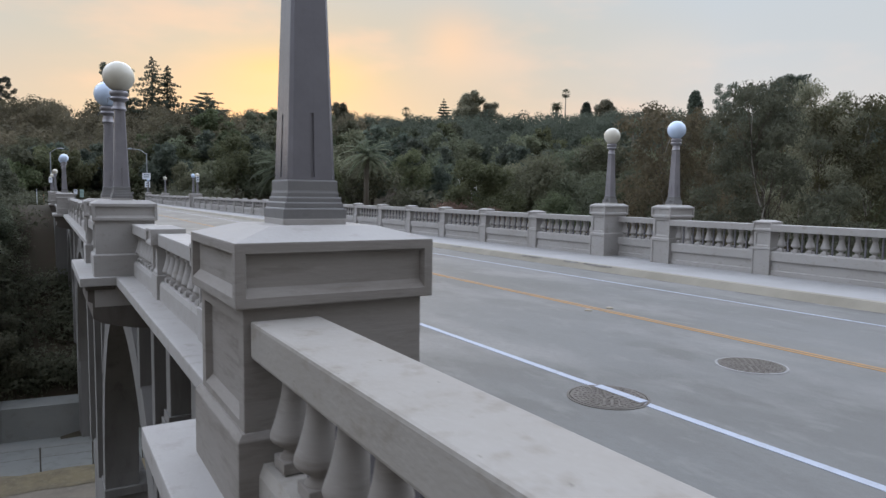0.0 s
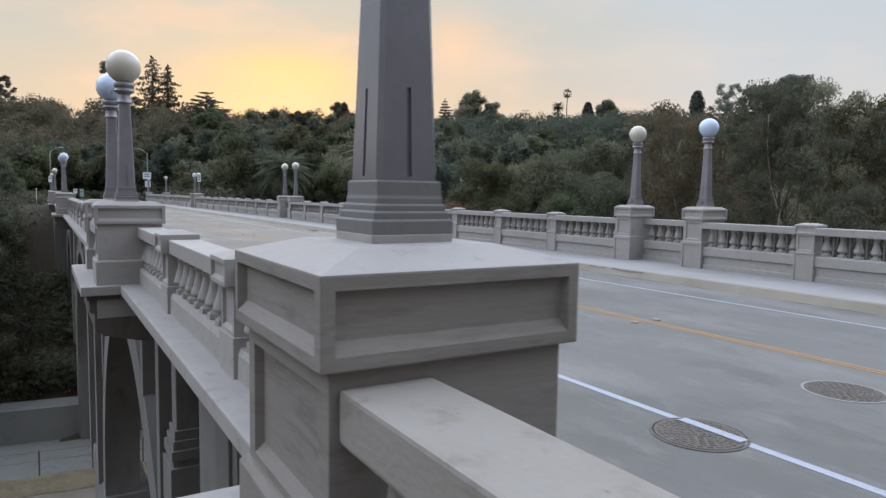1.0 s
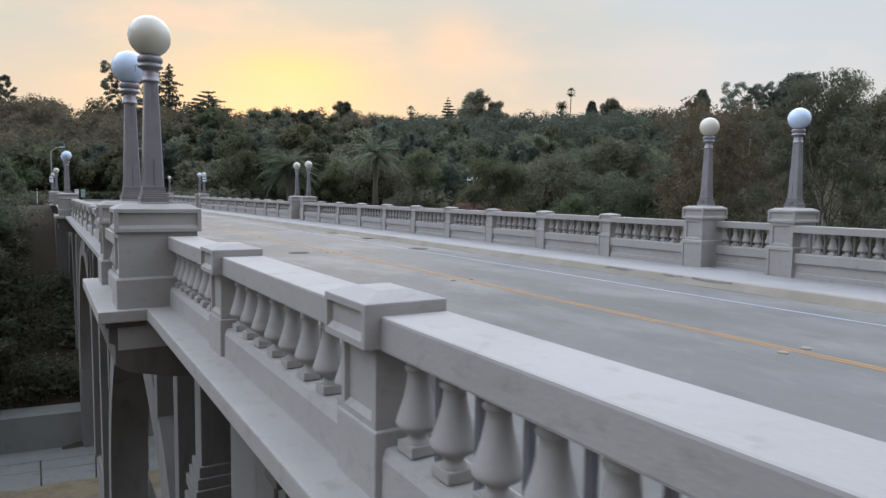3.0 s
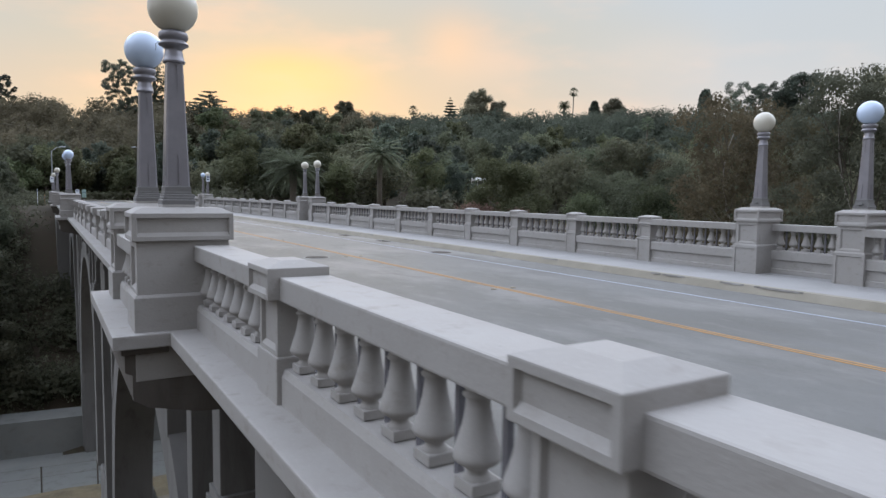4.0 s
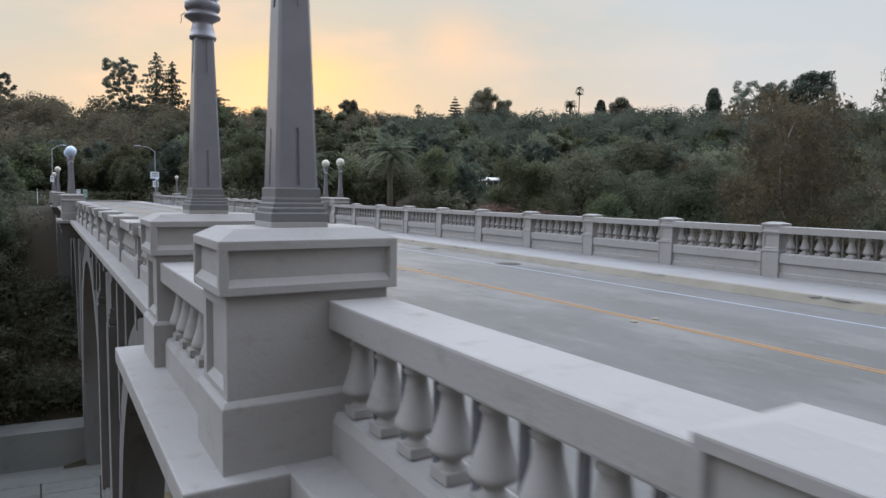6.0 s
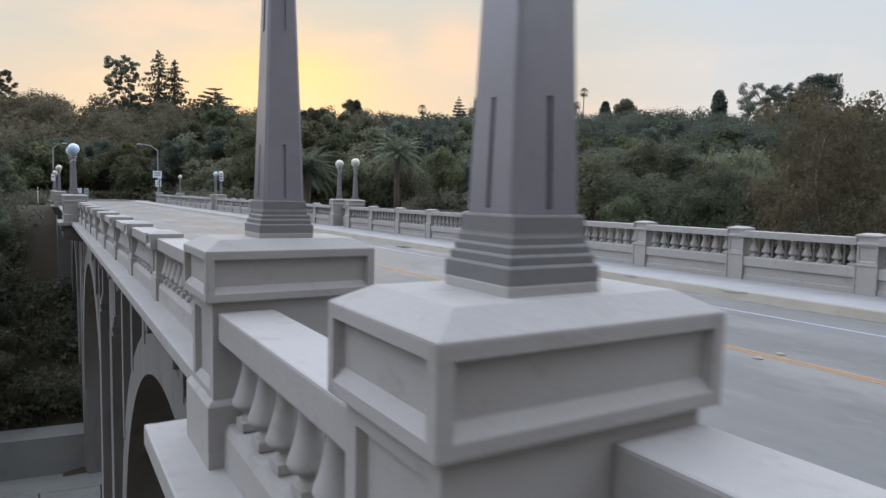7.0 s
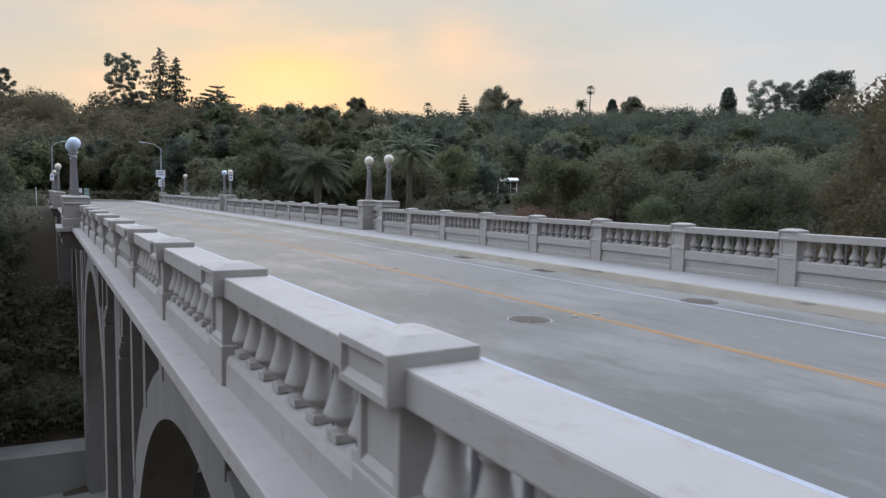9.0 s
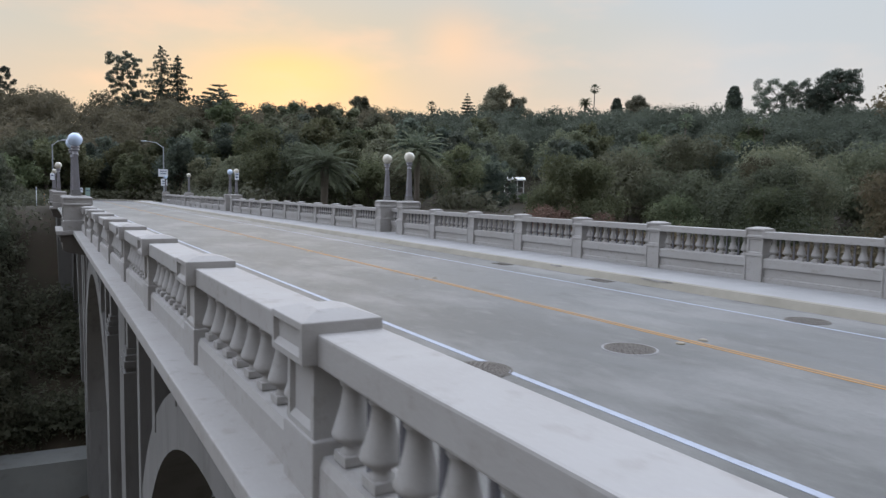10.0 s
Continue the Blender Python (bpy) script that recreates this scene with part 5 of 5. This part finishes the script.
def build_bank_scrub():
    """Dense bushes on the bank under and beside the bridge."""
    rnd = np.random.default_rng(44)
    c = []
    while len(c) < 620:
        x, y = rnd.uniform(-42, 22), rnd.uniform(72.5, 103)
        if y + 0.12 * x < 74 or (-2.5 < x < 15.5 and y > 88) or (-4 < x < 1 and y > 97):
            continue
        top = 12.0 if 0.5 < x < 13.5 else 99.0
        s = min(rnd.uniform(0.9, 2.4), max(0.7, -ground_z(x, y) - 2.0)) if top < 50 else rnd.uniform(1.0, 2.8)
        c.append((x, y, ground_z(x, y) + 0.35 * s, s * 1.25, s * 1.25, s))
    c += [(1.2, 74.0, -15.6, 2.2, 1.8, 2.0), (-0.6, 74.6, -15.8, 2.4, 2.0, 2.0), (-3.0, 75.2, -15.6, 2.6, 2.0, 2.2), (2.6, 74.2, -16.2, 1.6, 1.4, 1.8)]
    for k in range(60):
        x, y, s = rnd.uniform(-9, -0.3), rnd.uniform(105, 118), rnd.uniform(0.8, 1.5)
        c.append((x, y, ground_z(x, y) + 0.4 * s, s * 1.2, s * 1.2, s))
    me = mesh_from("bank_scrub", SCRUB_LEAF, leaves(rnd, c, 150000, 0.15), core(rnd, c, 50000, 0.26))
    return tagged(new("bank_scrub", me), "dense dark bushes on the ravine bank", "undergrowth", kind="stuff")


build_bank_scrub()


def build_hedge():
    rnd = np.random.default_rng(46)
    c = [(-26 + 1.1 * k, 141.5 - 0.02 * k + rnd.normal() * 0.15, 0.75, 0.95, 0.8, 0.85) for k in range(48)]
    me = mesh_from("hedge", OAK_LEAF, leaves(rnd, c, 16000, 0.10), core(rnd, c, 4000, 0.25))
    return tagged(new("hedge", me), "clipped dark green hedge along the bend", "hedge")


build_hedge()


# ---- far end: street lamps, signs, a small house ----
def cobra_lamp(x, y, height, reach, label):
    t = tagged(thing("cobra_street_lamp", x, y, 0.15), label, "street lamp", "cobra street lamps")
    part("pole", lathe([(0.12, 0), (0.10, 0.3), (0.075, height)], 10), GALV, t)
    part("arm", tube([(0, 0, height - 0.15), (-reach * 0.4, 0, height + 0.45), (-reach, 0, height + 0.6)], [0.05, 0.045, 0.035], 6), GALV, t)
    bm = bmesh.new()
    bmesh.ops.create_uvsphere(bm, u_segments=12, v_segments=8, radius=1, matrix=Matrix.LocRotScale((-reach - 0.25, 0, height + 0.58), None, (0.42, 0.16, 0.10)))
    part("lamp_head", bm, GALV, t)
    return t


cobra_lamp(13.1, 107, 7.1, 2.0, "galvanised cobra street lamp with signs on its pole")
cobra_lamp(0.9, 112, 7.0, -1.6, "slim galvanised cobra street lamp at the bridge end")


def sign(name, x, y, z, w, h, mat, label, post=True, bars=()):
    t = tagged(thing(name, x, y, 0), label, "sign")
    if post:
        part("post", box(-0.03, 0.03, 0.0, 0.06, 0.0, z + h / 2), GALV, t)
    part("panel", box(-w / 2, w / 2, -0.02, -0.005, z - h / 2, z + h / 2, 0.005), mat, t)
    for bz, bw in bars:
        part("bar", box(-bw / 2, bw / 2, -0.026, -0.0225, z + bz - 0.05, z + bz + 0.05), SIGN_DARK, t)
    return t


sign("road_sign", 13.0, 106.8, 3.9, 1.15, 0.95, SIGN_WHITE, "pale blue-white sign on the lamp pole", False, ((0.2, 0.7), (-0.1, 0.7)))
sign("road_sign", 13.1, 106.8, 2.7, 0.75, 0.9, SIGN_WHITE, "small white sign with dark bars on the lamp pole", False, ((0.15, 0.4), (-0.15, 0.4)))
sign("road_sign", 4.4, 124, 1.45, 0.55, 0.75, SIGN_WHITE, "white board by the road beyond the bridge", True, ((0.15, 0.3),))
sign("road_sign", 5.3, 124, 1.2, 0.6, 1.25, SIGN_GREEN, "pale green board by the road beyond the bridge", True, ((0.2, 0.5),))
sign("lamp_sign", 12.82, 68.18, 2.95, 0.32, 0.62, SIGN_WHITE, "small white sign strapped to a lamp standard", False, ((0.12, 0.2), (-0.1, 0.2)))
sign("lamp_sign", 0.6, 87.9, 2.8, 0.35, 0.62, SIGN_WHITE, "small white sign strapped to a lamp standard", False, ((0.12, 0.2),))


def marker_post(x, y, height, mat, label):
    t = tagged(thing("marker_post", x, y, ground_z(x, y)), label, "post")
    part("post", lathe([(0.05, -0.3), (0.05, height), (0.03, height + 0.03)], 8), mat, t)
    part("band", lathe([(0.056, height - 0.35), (0.056, height - 0.2)], 8), SIGN_DARK, t)
    return t


marker_post(-0.9, 107, 2.2, SIGN_WHITE, "thin white marker post beside the bridge end")
marker_post(-0.1, 107.5, 1.4, YELLOW_PAINT, "short yellow marker post beside the bridge end")


def build_house(x, y, z):
    t = tagged(thing("garden_house", x, y, z, -30), "small white open garden house under a pale roof among trees", "garden house")
    part("back_wall", box(-1.7, 1.7, 1.0, 1.15, 0, 2.2), ROOF_GREY, t)
    part("roof", prism([(-1.5, 2.2), (-1.5, 2.38), (0, 2.85), (1.5, 2.38), (1.5, 2.2)], -2.1, 2.1, "x"), WOOD_WHITE, t)
    for k in (-1.75, -0.6, 0.6, 1.75):
        part("post", box(k - 0.07, k + 0.07, -1.25, -1.11, 0, 2.199), WOOD_WHITE, t)
    part("rail", box(-1.68, 1.68, -1.21, -1.15, 0.8, 0.9), WOOD_WHITE, t)
    part("base", box(-1.9, 1.9, -1.4, 1.3, -1.2, -0.001), CONCRETE, t)
    return t


build_house(75, 115, 2.5)
for x, y, turned in ((72.4, 111.6, 20), (74.2, 110.8, 140), (71.2, 113.2, 250)):
    again(fine_trees[4], x, y, turned, 0.24, 0.3)
